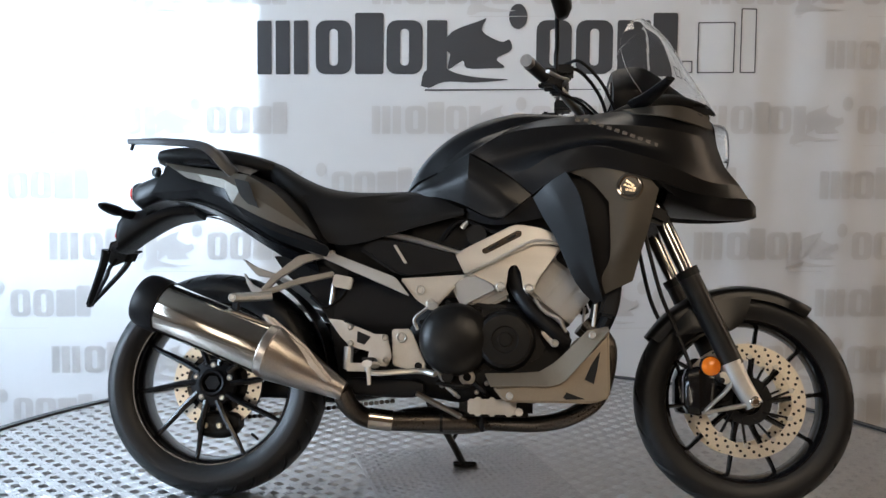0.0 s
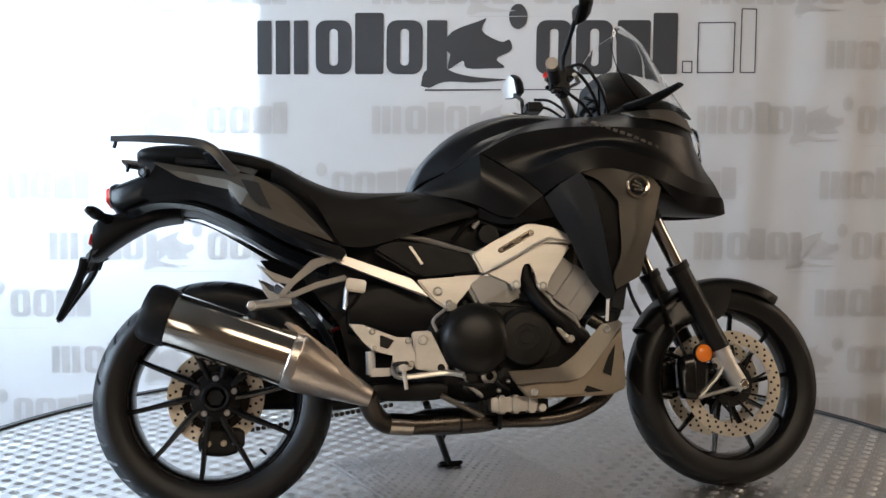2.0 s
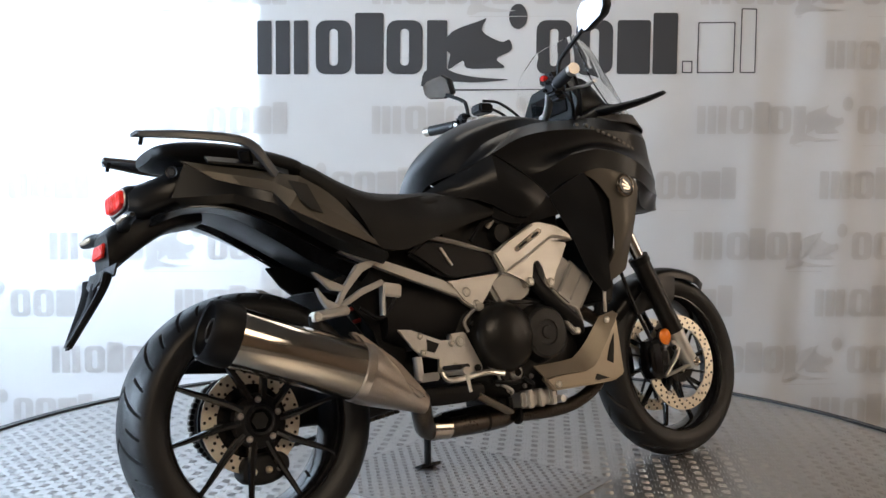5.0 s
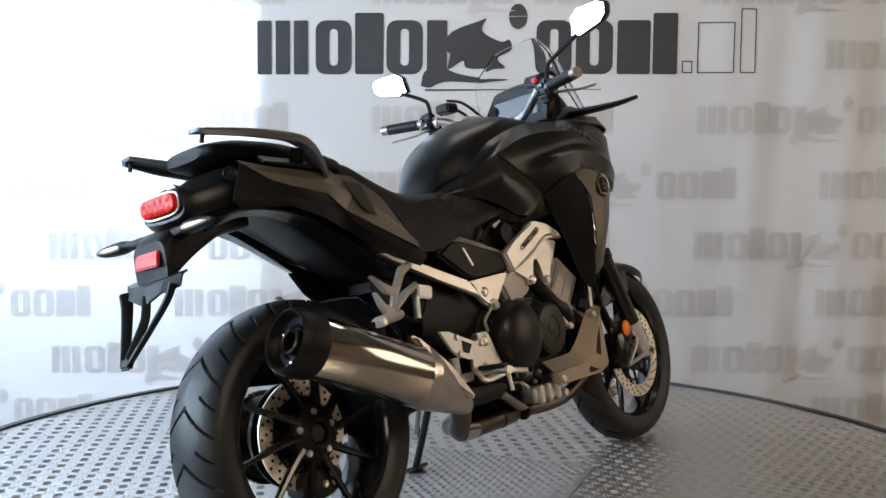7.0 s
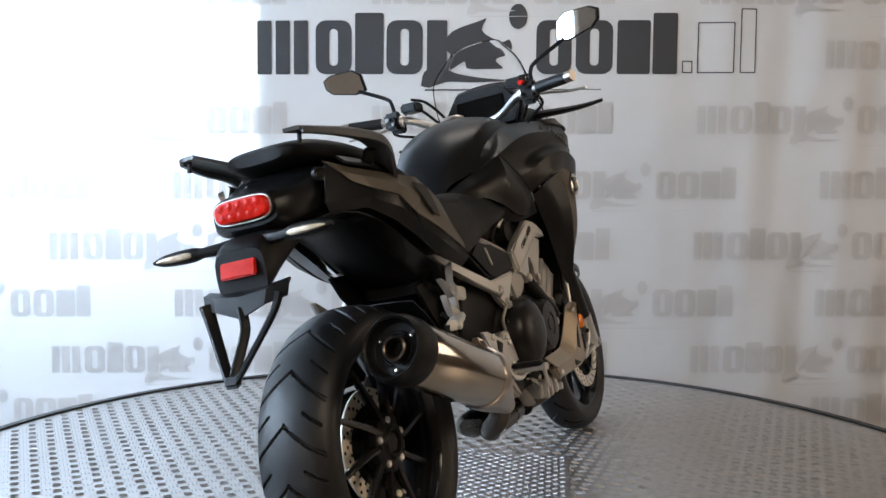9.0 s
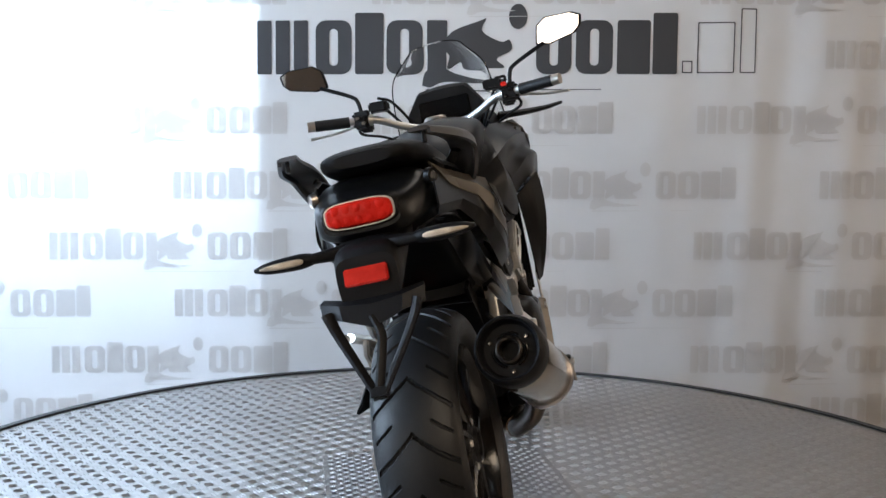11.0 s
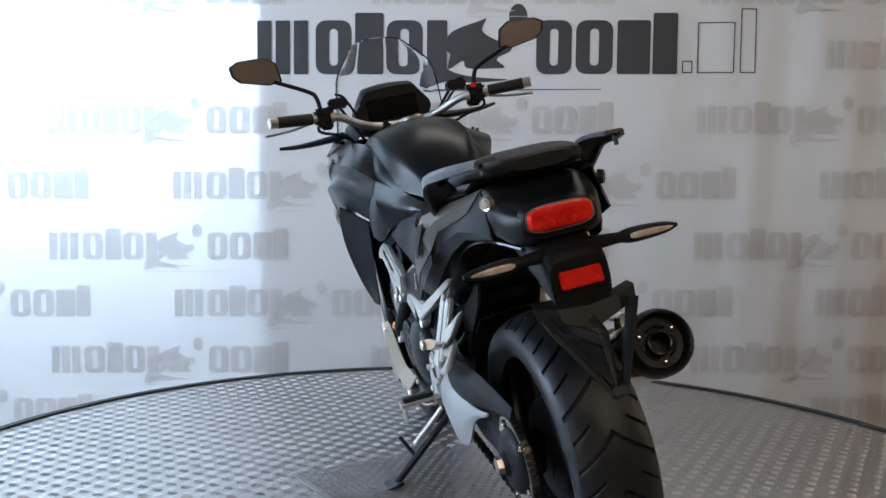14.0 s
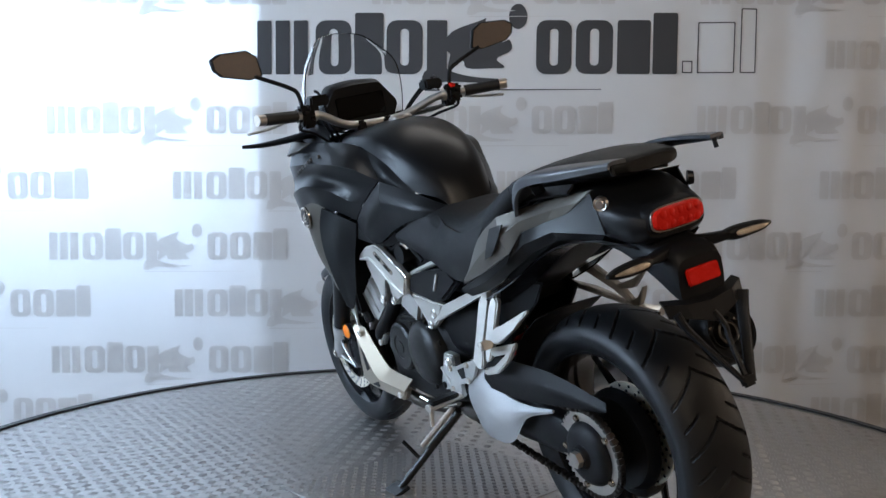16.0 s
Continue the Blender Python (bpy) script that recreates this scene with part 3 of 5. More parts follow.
def build_chassis(bike):
    for s in (-1, 1):
        # twin-spar beam with its two lugs
        lugs = [(0.712, 0.622), (0.798, 0.660), (0.897, 0.716), (0.974, 0.700), (0.942, 0.658), (0.908, 0.622), (0.900, 0.580), (0.884, 0.568), (0.869, 0.580), (0.868, 0.634), (0.853, 0.658), (0.833, 0.655), (0.823, 0.640), (0.824, 0.590), (0.808, 0.574), (0.793, 0.586), (0.786, 0.606)]
        b = part("frame_beam", plate(lugs, s * 0.128, s * 0.160, 0.006), ALU, bike, "cast aluminium frame beam")
        part("upper_web", plate([(0.682, 0.678), (0.740, 0.708), (0.835, 0.758), (0.860, 0.762), (0.925, 0.750), (0.978, 0.722), (0.975, 0.702), (0.945, 0.708), (0.897, 0.714), (0.798, 0.660), (0.712, 0.620)], s * 0.150, s * 0.174, 0.006), ALU, b)
        part("ridge", tube([(0.714, s * 0.170, 0.624), (0.798, s * 0.174, 0.663), (0.893, s * 0.174, 0.714), (0.940, s * 0.173, 0.713), (0.976, s * 0.170, 0.708)], 0.0045, 8, 18), ALU, b)
        part("label_plate", plate([(0.757, 0.690), (0.852, 0.744), (0.864, 0.740), (0.862, 0.728), (0.768, 0.678), (0.758, 0.680)], s * 0.172, s * 0.1765, 0.0015), STEEL, b, "polished label plate")
        for f in (0.0, 1.0):
            part("label_slot", plate([(0.772 + 0.050 * f, 0.692 + 0.027 * f), (0.800 + 0.046 * f, 0.708 + 0.025 * f), (0.803 + 0.046 * f, 0.703 + 0.025 * f), (0.775 + 0.050 * f, 0.687 + 0.027 * f)], s * 0.176, s * 0.1785, 0), DARK, b, "", False)
        for x, z in ((0.808, 0.592), (0.884, 0.587)):
            bolt("bolt", (x, s * 0.162, z), 0.013, b, s)
        # light alloy strip running back under the seat
        strip = [(0.222, 0.708), (0.270, 0.706), (0.520, 0.612), (0.562, 0.560), (0.400, 0.628), (0.262, 0.688)]
        rear = plate(strip, s * 0.128, s * 0.150, 0.004)
        for v in rear.verts:
            v.co.y += s * 0.13 * (0.650 - v.co.z - 0.4 * (0.40 - v.co.x))
        part("rear_frame", rear, ALU, bike, "aluminium rear frame casting")
        r = part("junction_plate", plate([(0.532, 0.610), (0.715, 0.624), (0.640, 0.540), (0.620, 0.526), (0.578, 0.552)], s * 0.130, s * 0.152, 0.005), ALU, bike, "aluminium frame junction plate")
        for x, z in ((0.590, 0.578), (0.620, 0.542)):
            bolt("bolt", (x, s * 0.150, z), 0.014, r, s)
        part("upper_rail", tube([(0.440, s * 0.125, 0.742), (0.560, s * 0.130, 0.722), (0.700, s * 0.135, 0.680)], 0.013, 8, 10, 0.7), ALU, bike, "aluminium seat rail")
        cover = [(0.415, 0.690), (0.470, 0.722), (0.560, 0.708), (0.690, 0.680), (0.712, 0.628), (0.560, 0.618), (0.520, 0.622)]
        c = part("side_cover", plate(cover, s * 0.130, s * 0.158, 0.008), PLASTIC, bike, "black plastic side cover")
        part("tab", plate([(0.512, 0.700), (0.520, 0.702), (0.552, 0.652), (0.544, 0.650)], s * 0.156, s * 0.162, 0.001), ALU, c)
        # passenger peg hanger
        if s < 0:
            arms = [[(0.250, 0.666), (0.345, 0.690), (0.348, 0.674), (0.264, 0.650), (0.206, 0.600), (0.172, 0.560), (0.158, 0.566), (0.190, 0.606)],
                    [(0.345, 0.630), (0.345, 0.614), (0.262, 0.590), (0.178, 0.554), (0.168, 0.565), (0.260, 0.606)],
                    [(0.106, 0.650), (0.116, 0.647), (0.150, 0.624), (0.200, 0.612), (0.196, 0.598), (0.150, 0.604)],
                    [(0.112, 0.612), (0.118, 0.608), (0.135, 0.580), (0.168, 0.568), (0.162, 0.548), (0.138, 0.558), (0.124, 0.580)]]
            shape = [plate(a, -0.009, 0.009, 0.004) for a in arms]
            for bm in shape:
                for v in bm.verts:
                    v.co.y += -0.128 - 0.074 * min(1.0, max(0.0, (0.330 - v.co.x) / 0.165))
        else:
            arms = [[(0.318, 0.682), (0.345, 0.640), (0.338, 0.560), (0.342, 0.500), (0.322, 0.478), (0.296, 0.490), (0.304, 0.550), (0.306, 0.640), (0.300, 0.676)],
                    [(0.280, 0.672), (0.296, 0.640), (0.292, 0.560), (0.282, 0.505), (0.262, 0.512), (0.262, 0.570), (0.258, 0.650)],
                    [(0.112, 0.648), (0.124, 0.650), (0.230, 0.600), (0.282, 0.582), (0.280, 0.552), (0.228, 0.556), (0.164, 0.602)],
                    [(0.270, 0.540), (0.152, 0.572), (0.158, 0.550), (0.258, 0.522)],
                    [(0.152, 0.572), (0.170, 0.566), (0.190, 0.534), (0.236, 0.500), (0.296, 0.486), (0.290, 0.470), (0.226, 0.488), (0.172, 0.528)]]
            shape = [plate(a, -0.008, 0.008, 0.004) for a in arms]
            for bm in shape:
                for v in bm.verts:
                    v.co.y += 0.132 + 0.055 * min(1.0, max(0.0, (0.660 - v.co.z) / 0.16)) + 0.10 * max(0.0, 0.25 - v.co.x)
        # the right side's duller reflection is put in as a darker metal
        h = part("passenger_hanger", join(*shape), RAWCAST if s < 0 else ALU, bike, "aluminium passenger footrest hanger")
        ends = [(0.190, s * 0.195, 0.552), (0.090, s * 0.225, 0.541)] if s < 0 else [(0.270, 0.195, 0.552), (0.205, 0.225, 0.575)]
        part("footrest", tube(ends, 0.018, 10, 0, 0.7), ALU, h, "folded aluminium passenger footrest")
        bolt("bolt", (ends[1][0] + 0.004, ends[1][1] + s * 0.011, ends[1][2]), 0.012, h, s)
        # rider footrest plate
        heel = [(0.342, 0.494), (0.385, 0.490), (0.470, 0.452), (0.505, 0.455), (0.520, 0.395), (0.508, 0.368), (0.450, 0.372), (0.462, 0.410), (0.408, 0.418), (0.380, 0.445)]
        f = part("heel_plate", plate(heel, s * 0.170, s * 0.180, 0.003), CAST, bike, "cast aluminium heel guard")
        part("opening", plate([(0.425, 0.462), (0.462, 0.447), (0.445, 0.425), (0.424, 0.432)], s * 0.1785, s * 0.1815, 0), DARK, f, "dark opening", False)
        for x, z in ((0.405, 0.472), (0.408, 0.428), (0.500, 0.445), (0.505, 0.385)):
            bolt("bolt", (x, s * 0.180, z), 0.009, f, s)
        pivot = part("pivot_plate", plate([(0.515, 0.470), (0.565, 0.472), (0.612, 0.372), (0.600, 0.355), (0.520, 0.372)], s * 0.135, s * 0.160, 0.004), CAST, bike, "grey cast pivot plate")
        bolt("pivot_bolt", (0.543, s * 0.160, 0.448), 0.015, pivot, s)
        bolt("bolt", (0.590, s * 0.160, 0.372), 0.010, pivot, s, DARK)
        peg = part("rider_footrest", tube([(0.475, s * 0.175, 0.372), (0.468, s * 0.285, 0.372)], 0.014, 8, 0, 0.7), ALU, bike, "aluminium rider footrest")
        part("rubber_pad", block(0.468, s * 0.235, 0.383, 0.030, 0.085, 0.012, 0.003), RUBBER, peg)
        part("feeler", tube([(0.470, s * 0.275, 0.368), (0.475, s * 0.278, 0.318)], 0.006, 6, 0, 1, 0.005), ALU, peg)
    part("brake_pedal", tube([(0.455, -0.19, 0.372), (0.475, -0.20, 0.35), (0.590, -0.19, 0.358), (0.640, -0.21, 0.350)], 0.011, 8, 14, 0.7), ALU, bike, "polished rear brake pedal")
    part("master_cylinder", join(tube([(0.40, -0.165, 0.36), (0.40, -0.165, 0.42)], 0.013, 10), block(0.425, -0.165, 0.365, 0.06, 0.03, 0.022, 0.004)), CAST, bike)
    part("shift_lever", tube([(0.470, 0.19, 0.352), (0.560, 0.20, 0.330), (0.640, 0.215, 0.345)], 0.008, 8, 12, 0.7), STEEL, bike, "polished gear lever")
    part("shift_rod", tube([(0.50, 0.17, 0.36), (0.62, 0.15, 0.43)], 0.006, 8), ALU, bike)
    # swingarm on the chain side
    sections = []
    for x, y, z0, z1, w in ((0.54, 0.10, 0.30, 0.46, 0.045), (0.42, 0.118, 0.275, 0.46, 0.038), (0.32, 0.128, 0.265, 0.44, 0.034), (0.22, 0.135, 0.272, 0.41, 0.032), (0.12, 0.140, 0.275, 0.385, 0.030), (0.03, 0.136, 0.272, 0.365, 0.026), (-0.055, 0.130, 0.290, 0.345, 0.018)):
        sections.append(ring_section(x, w, z0, z1, 3.0, 22, y - 0.040))
    part("swingarm", loft(sections, 24), PLASTIC, bike, "black single-sided swingarm")
    cov = [[(0.450, 0.150, 0.420), (0.405, 0.160, 0.474), (0.350, 0.160, 0.462), (0.285, 0.156, 0.412), (0.19, 0.150, 0.398), (0.09, 0.146, 0.409)],
           [(0.455, 0.162, 0.380), (0.415, 0.182, 0.385), (0.350, 0.184, 0.370), (0.285, 0.176, 0.350), (0.20, 0.160, 0.378), (0.09, 0.148, 0.405)],
           [(0.440, 0.155, 0.330), (0.405, 0.168, 0.292), (0.340, 0.172, 0.278), (0.265, 0.166, 0.288), (0.20, 0.154, 0.362), (0.09, 0.147, 0.400)]]
    part("chain_case", patch(cov, 24, 12, 0.006), SWING, bike, "smooth silver grey swingarm casting")
    part("inner_guard", plate([(0.22, 0.64), (0.36, 0.68), (0.44, 0.60), (0.42, 0.42), (0.36, 0.36), (0.33, 0.50)], -0.085, -0.075, 0.003), PLASTIC, bike, "black inner mudguard")
    part("inner_guard", plate([(0.12, 0.70), (0.30, 0.70), (0.44, 0.62), (0.44, 0.46), (0.36, 0.47), (0.27, 0.56), (0.16, 0.645)], 0.086, 0.096, 0.003), PLASTIC, bike, "black inner mudguard")
    hug = [[(0.34, 0.150, 0.500), (0.20, 0.155, 0.510), (0.05, 0.150, 0.505), (-0.11, 0.140, 0.470)], [(0.35, 0.165, 0.450), (0.20, 0.172, 0.465), (0.05, 0.168, 0.470), (-0.12, 0.150, 0.455)], [(0.34, 0.165, 0.420), (0.20, 0.168, 0.420), (0.08, 0.160, 0.430), (-0.11, 0.148, 0.448)]]
    part("chain_guard", patch(hug, 16, 8, 0.004), PLASTIC, bike, "black plastic chain guard")
    hugger = [[(0.32 * math.cos(radians(a)) * 1.07, y, 0.315 + 0.32 * math.sin(radians(a)) * 1.07 - 0.25 * abs(y) ** 1.6) for y in (-0.10, -0.06, 0, 0.06, 0.10)] for a in (5, 25, 45, 62)]
    part("hugger", patch(hugger, 10, 14, 0.003), PLASTIC, bike, "black tyre hugger")
    # chain: links along the lower and upper run and round the sprocket
    path = [(0.50, 0.395)] + [(0.106 * math.cos(radians(a)), 0.315 + 0.106 * math.sin(radians(a))) for a in range(75, 290, 8)] + [(0.50, 0.275)]
    links = []
    prev = None
    for i in range(len(path) - 1):
        (xa, za), (xb, zb) = path[i], path[i + 1]
        d = math.hypot(xb - xa, zb - za)
        for k in range(max(1, int(d / 0.0155))):
            f = (k + 0.5) / max(1, int(d / 0.0155))
            links.append(block(xa + (xb - xa) * f, 0.1215, za + (zb - za) * f, 0.013, 0.017 + 0.004 * (k % 2), 0.012, 0.002, -math.degrees(math.atan2(zb - za, xb - xa))))
    part("chain", join(*links), PIPE, bike, "greased steel drive chain", False)
    coil = [(0.345 + 0.026 * math.cos(a), 0.045 + 0.026 * math.sin(a), 0.47 + 0.009 * a / 1.5) for a in np.linspace(0, 2 * math.pi * 3, 60)]
    shock = part("shock_absorber", tube([(0.33, 0.05, 0.40), (0.36, 0.03, 0.68)], 0.020, 12), DARK, bike, "rear shock absorber")
    part("spring", tube(coil, 0.006, 6), SPRING, shock, "red coil spring")
    # side stand
    st = part("side_stand", tube([(0.600, 0.130, 0.275), (0.650, 0.220, 0.180), (0.698, 0.310, 0.085)], 0.011, 10, 10), ENGINE, bike, "black steel side stand")
    part("foot", block(0.704, 0.322, 0.081, 0.075, 0.055, 0.010, 0.003, -13, "X"), ENGINE, st)
    part("lug", tube([(0.665, 0.245, 0.155), (0.700, 0.275, 0.215)], 0.006, 8), ENGINE, st)
    part("spring", tube([(0.590, 0.150, 0.300), (0.650, 0.240, 0.200)], 0.008, 8), SATIN, st)


def build_engine(bike):
    core = part("crankcase", loft([ring_section(x, w, z0, z1, 4.5, 28) for x, w, z0, z1 in ((0.53, 0.10, 0.30, 0.55), (0.60, 0.135, 0.29, 0.56), (0.75, 0.15, 0.27, 0.57), (0.92, 0.145, 0.28, 0.54), (1.00, 0.11, 0.32, 0.48))], 12), DARK, bike, "dark engine crankcase")
    part("gearbox_cover", loft([ring_section(x, 0.125, z0, z1, 4, 24) for x, z0, z1 in ((0.35, 0.47, 0.60), (0.42, 0.44, 0.63), (0.55, 0.44, 0.64), (0.64, 0.46, 0.60))], 10), PLASTIC, bike, "black inner cover")
    for s in (-1, 1):
        k = 1 if s < 0 else 0.86
        clutch = spin([(0.0001, s * 0.210 * k), (0.035, s * 0.209 * k), (0.062, s * 0.203 * k), (0.082, s * 0.193 * k), (0.093, s * 0.182 * k), (0.098, s * 0.165 * k), (0.100, s * 0.13)], (0.688, 0, 0.446), 40)
        cv = part("clutch_cover" if s < 0 else "generator_cover", clutch, ENGINE, bike, "black domed engine cover")
        for q in range(7):
            a = 2 * math.pi * q / 7
            bolt("bolt", (0.688 + 0.102 * math.cos(a), s * 0.148, 0.446 + 0.102 * math.sin(a)), 0.008, cv, s, ENGINE)
        small = spin([(0.0001, s * 0.196 * k), (0.018, s * 0.196 * k), (0.020, s * 0.193 * k), (0.034, s * 0.193 * k), (0.036, s * 0.196 * k), (0.066, s * 0.195 * k), (0.074, s * 0.188 * k), (0.078, s * 0.16 * k), (0.090, s * 0.14), (0.092, s * 0.12)], (0.822, 0, 0.446), 40)
        part("pulse_cover", small, ENGINE, bike, "black round engine cover")
        neck = [(0.690, 0.552), (0.830, 0.540), (0.905, 0.492), (0.945, 0.430), (0.925, 0.392), (0.860, 0.365), (0.720, 0.345), (0.640, 0.370)]
        part("side_case", plate(neck, s * 0.12, s * 0.152, 0.012, 1, 3), ENGINE, bike, "black engine side case")
        # front and rear cylinder heads
        head = part("cylinder_head", join(block(0.985, s * 0.075, 0.570, 0.115, 0.15, 0.135, 0.014, 38), block(0.940, s * 0.070, 0.610, 0.07, 0.14, 0.12, 0.010, 38)), RAWCAST, bike, "cast aluminium front cylinder head")
        for q in range(3):
            part("rib", block(0.958 + 0.034 * q, s * 0.151, 0.598 - 0.027 * q, 0.005, 0.006, 0.10, 0.002, 38), RAWCAST, head)
        part("rear_cylinder_head", join(block(0.735, s * 0.075, 0.590, 0.11, 0.15, 0.085, 0.010, -28), block(0.770, s * 0.070, 0.560, 0.12, 0.13, 0.05, 0.008, -28)), RAWCAST, bike, "cast aluminium rear cylinder head")
        part("coolant_hose", tube([(0.846, s * 0.118, 0.670), (0.850, s * 0.128, 0.600), (0.892, s * 0.150, 0.530), (0.955, s * 0.160, 0.470), (0.985, s * 0.14, 0.44)], 0.021, 12, 18), PLASTIC, bike, "black coolant hose")
        fitting = part("hose_fitting", block(0.942, s * 0.158, 0.455, 0.022, 0.02, 0.055, 0.004, -40), CAST, bike)
        bolt("bolt", (0.955, s * 0.168, 0.440), 0.011, fitting, s)
        # belly pan
        pan = [(0.789, 0.321), (0.940, 0.323), (0.975, 0.333), (1.045, 0.408), (1.097, 0.476), (1.100, 0.300), (1.055, 0.283), (0.822, 0.281)]
        bp = part("belly_pan", plate(pan, s * 0.168, s * 0.193, 0.006, 1, 3), WARM_GREY, bike, "grey belly pan side with warm light in its colour")
        facet = [[(0.770, s * 0.172, 0.354), (0.860, s * 0.172, 0.357), (0.915, s * 0.172, 0.362), (0.965, s * 0.172, 0.396), (1.042, s * 0.174, 0.474), (1.095, s * 0.176, 0.484)], [(0.786, s * 0.197, 0.320), (0.868, s * 0.199, 0.322), (0.942, s * 0.199, 0.323), (0.982, s * 0.199, 0.340), (1.045, s * 0.198, 0.410), (1.099, s * 0.194, 0.474)]]
        part("upper_facet", patch(facet, 22, 4, 0.004, (2, 4)), WARM_GREY, bp, "", True, 14)
        part("opening", plate([(1.073, 0.420), (1.066, 0.378), (1.056, 0.334), (1.032, 0.345), (1.050, 0.386)], s * 0.190, s * 0.1945, 0), DARK, bp, "dark opening", False)
        part("opening", plate([(0.985, 0.311), (1.034, 0.294), (0.985, 0.292), (0.976, 0.297)], s * 0.190, s * 0.1945, 0), DARK, bp, "dark opening", False)
        for x, z in ((1.052, 0.462), (0.836, 0.298)):
            bolt("bolt", (x, s * 0.193, z), 0.010, bp, s)
        part("radiator_hose", tube([(1.12, s * 0.13, 0.60), (1.11, s * 0.135, 0.54), (1.085, s * 0.13, 0.48)], 0.019, 10, 8), PLASTIC, bike)
        part("stay", tube([(1.065, s * 0.19, 0.57), (1.055, s * 0.19, 0.485)], 0.005, 8), ALU, bike)
    part("pan_front", patch([[(1.085, y, 0.306) for y in (-0.18, -0.06, 0.06, 0.18)], [(1.105, y, 0.38) for y in (-0.18, -0.06, 0.06, 0.18)], [(1.09, y, 0.45) for y in (-0.18, -0.06, 0.06, 0.18)]], 12, 8, 0.006), PLASTIC, bike, "black belly pan front")
    part("radiator", block(1.125, 0, 0.66, 0.045, 0.34, 0.30, 0.008, 12), DARK, bike, "dark cooling radiator")
    part("oil_sump", block(0.80, -0.02, 0.265, 0.20, 0.20, 0.05, 0.012), DARK, bike)
    part("sump_block", join(block(0.790, -0.135, 0.268, 0.130, 0.05, 0.040, 0.004), block(0.752, -0.150, 0.268, 0.018, 0.045, 0.050, 0.003), block(0.790, -0.150, 0.268, 0.018, 0.045, 0.050, 0.003), block(0.835, -0.150, 0.268, 0.018, 0.045, 0.050, 0.003), tube([(0.860, -0.145, 0.256), (0.862, -0.178, 0.256)], 0.011, 8)), CAST, bike, "cast aluminium oil cooler block")
    part("oil_filler", tube([(0.67, -0.14, 0.345), (0.67, -0.175, 0.345)], 0.016, 10), DARK, bike)
    # clutter under the footrest and along the sump
    part("lower_cover", loft([ring_section(x, 0.030, z0, z1, 5, 20, -0.130) for x, z0, z1 in ((0.395, 0.300, 0.330), (0.410, 0.292, 0.338), (0.500, 0.286, 0.338), (0.585, 0.288, 0.336), (0.605, 0.300, 0.325))], 8), PLASTIC, bike, "black plastic lower cover")
    sight = part("sight_glass", spin([(0.0001, -0.014), (0.013, -0.014), (0.016, -0.010), (0.021, -0.008), (0.022, 0.0), (0.0001, 0.0)], (0.722, -0.150, 0.345), 18), CAST, bike, "round oil sight glass")
    part("glass", spin([(0.0001, -0.0155), (0.011, -0.0150), (0.011, -0.010), (0.0001, -0.010)], (0.722, -0.150, 0.345), 16), DISPLAY, sight)
    for k, (x0, z0, x1, z1) in enumerate(((0.620, 0.385, 0.668, 0.318), (0.640, 0.330, 0.742, 0.322), (0.668, 0.318, 0.700, 0.292), (0.742, 0.330, 0.775, 0.300))):
        part("sump_hose", tube([(x0, -0.158, z0), ((x0 + x1) / 2 + 0.008, -0.166, (z0 + z1) / 2 - 0.006), (x1, -0.150, z1)], 0.0055 + 0.001 * (k % 2), 8, 10), PLASTIC if k % 2 else RAWCAST, bike)
    for x, z in ((0.655, 0.322), (0.690, 0.300), (0.748, 0.306), (0.775, 0.330)):
        bolt("sump_bolt", (x, -0.152, z), 0.007, bike, -1, CAST)
    part("sensor", join(block(0.625, -0.150, 0.535, 0.030, 0.02, 0.022, 0.004), tube([(0.610, -0.150, 0.530), (0.575, -0.148, 0.500), (0.585, -0.145, 0.470)], 0.005, 6, 10)), RAWCAST, bike)
    part("fairing_wiring", tube([(0.90, -0.150, 0.560), (0.925, -0.162, 0.525), (0.965, -0.165, 0.505), (0.985, -0.160, 0.470)], 0.006, 6, 14), RAWCAST, bike)
    # filler body added so the gap under the seat stays dark
    part("dark_gap_filler", loft([ring_section(x, 0.105, z0, z1, 4, 20) for x, z0, z1 in ((0.27, 0.62, 0.74), (0.36, 0.60, 0.76), (0.50, 0.61, 0.78), (0.64, 0.62, 0.78))], 8), DARK, bike, "dark filler body added to close the gap under the seat")
    part("air_box", loft([ring_section(x, 0.115, z0, z1, 4, 24) for x, z0, z1 in ((0.56, 0.70, 0.80), (0.66, 0.66, 0.84), (0.85, 0.68, 0.86), (0.98, 0.72, 0.86))], 10), DARK, bike, "dark intake box under the tank")
    for s in (-1, 1):
        part("throttle_body", tube([(0.74, s * 0.10, 0.735), (0.74, s * 0.15, 0.735)], 0.028, 14), DARK, bike)
        part("clip", tube([(0.70, s * 0.135, 0.755), (0.715, s * 0.145, 0.775)], 0.008, 8), ALU, bike)
        part("wiring", tube([(0.64, s * 0.13, 0.72), (0.70, s * 0.145, 0.775), (0.80, s * 0.14, 0.745), (0.86, s * 0.13, 0.79)], 0.007, 6, 20), PLASTIC, bike, "black wiring loom")
        part("wiring", tube([(0.28, s * 0.11, 0.56), (0.33, s * 0.125, 0.53), (0.38, s * 0.12, 0.58), (0.34, s * 0.11, 0.62)], 0.006, 6, 20), PLASTIC, bike, "black wiring loom")
    part("reservoir_bracket", join(block(0.37, -0.12, 0.60, 0.055, 0.03, 0.035, 0.004, 10), tube([(0.345, -0.12, 0.595), (0.340, -0.12, 0.535)], 0.012, 8, 0, 0.6)), CAST, bike)


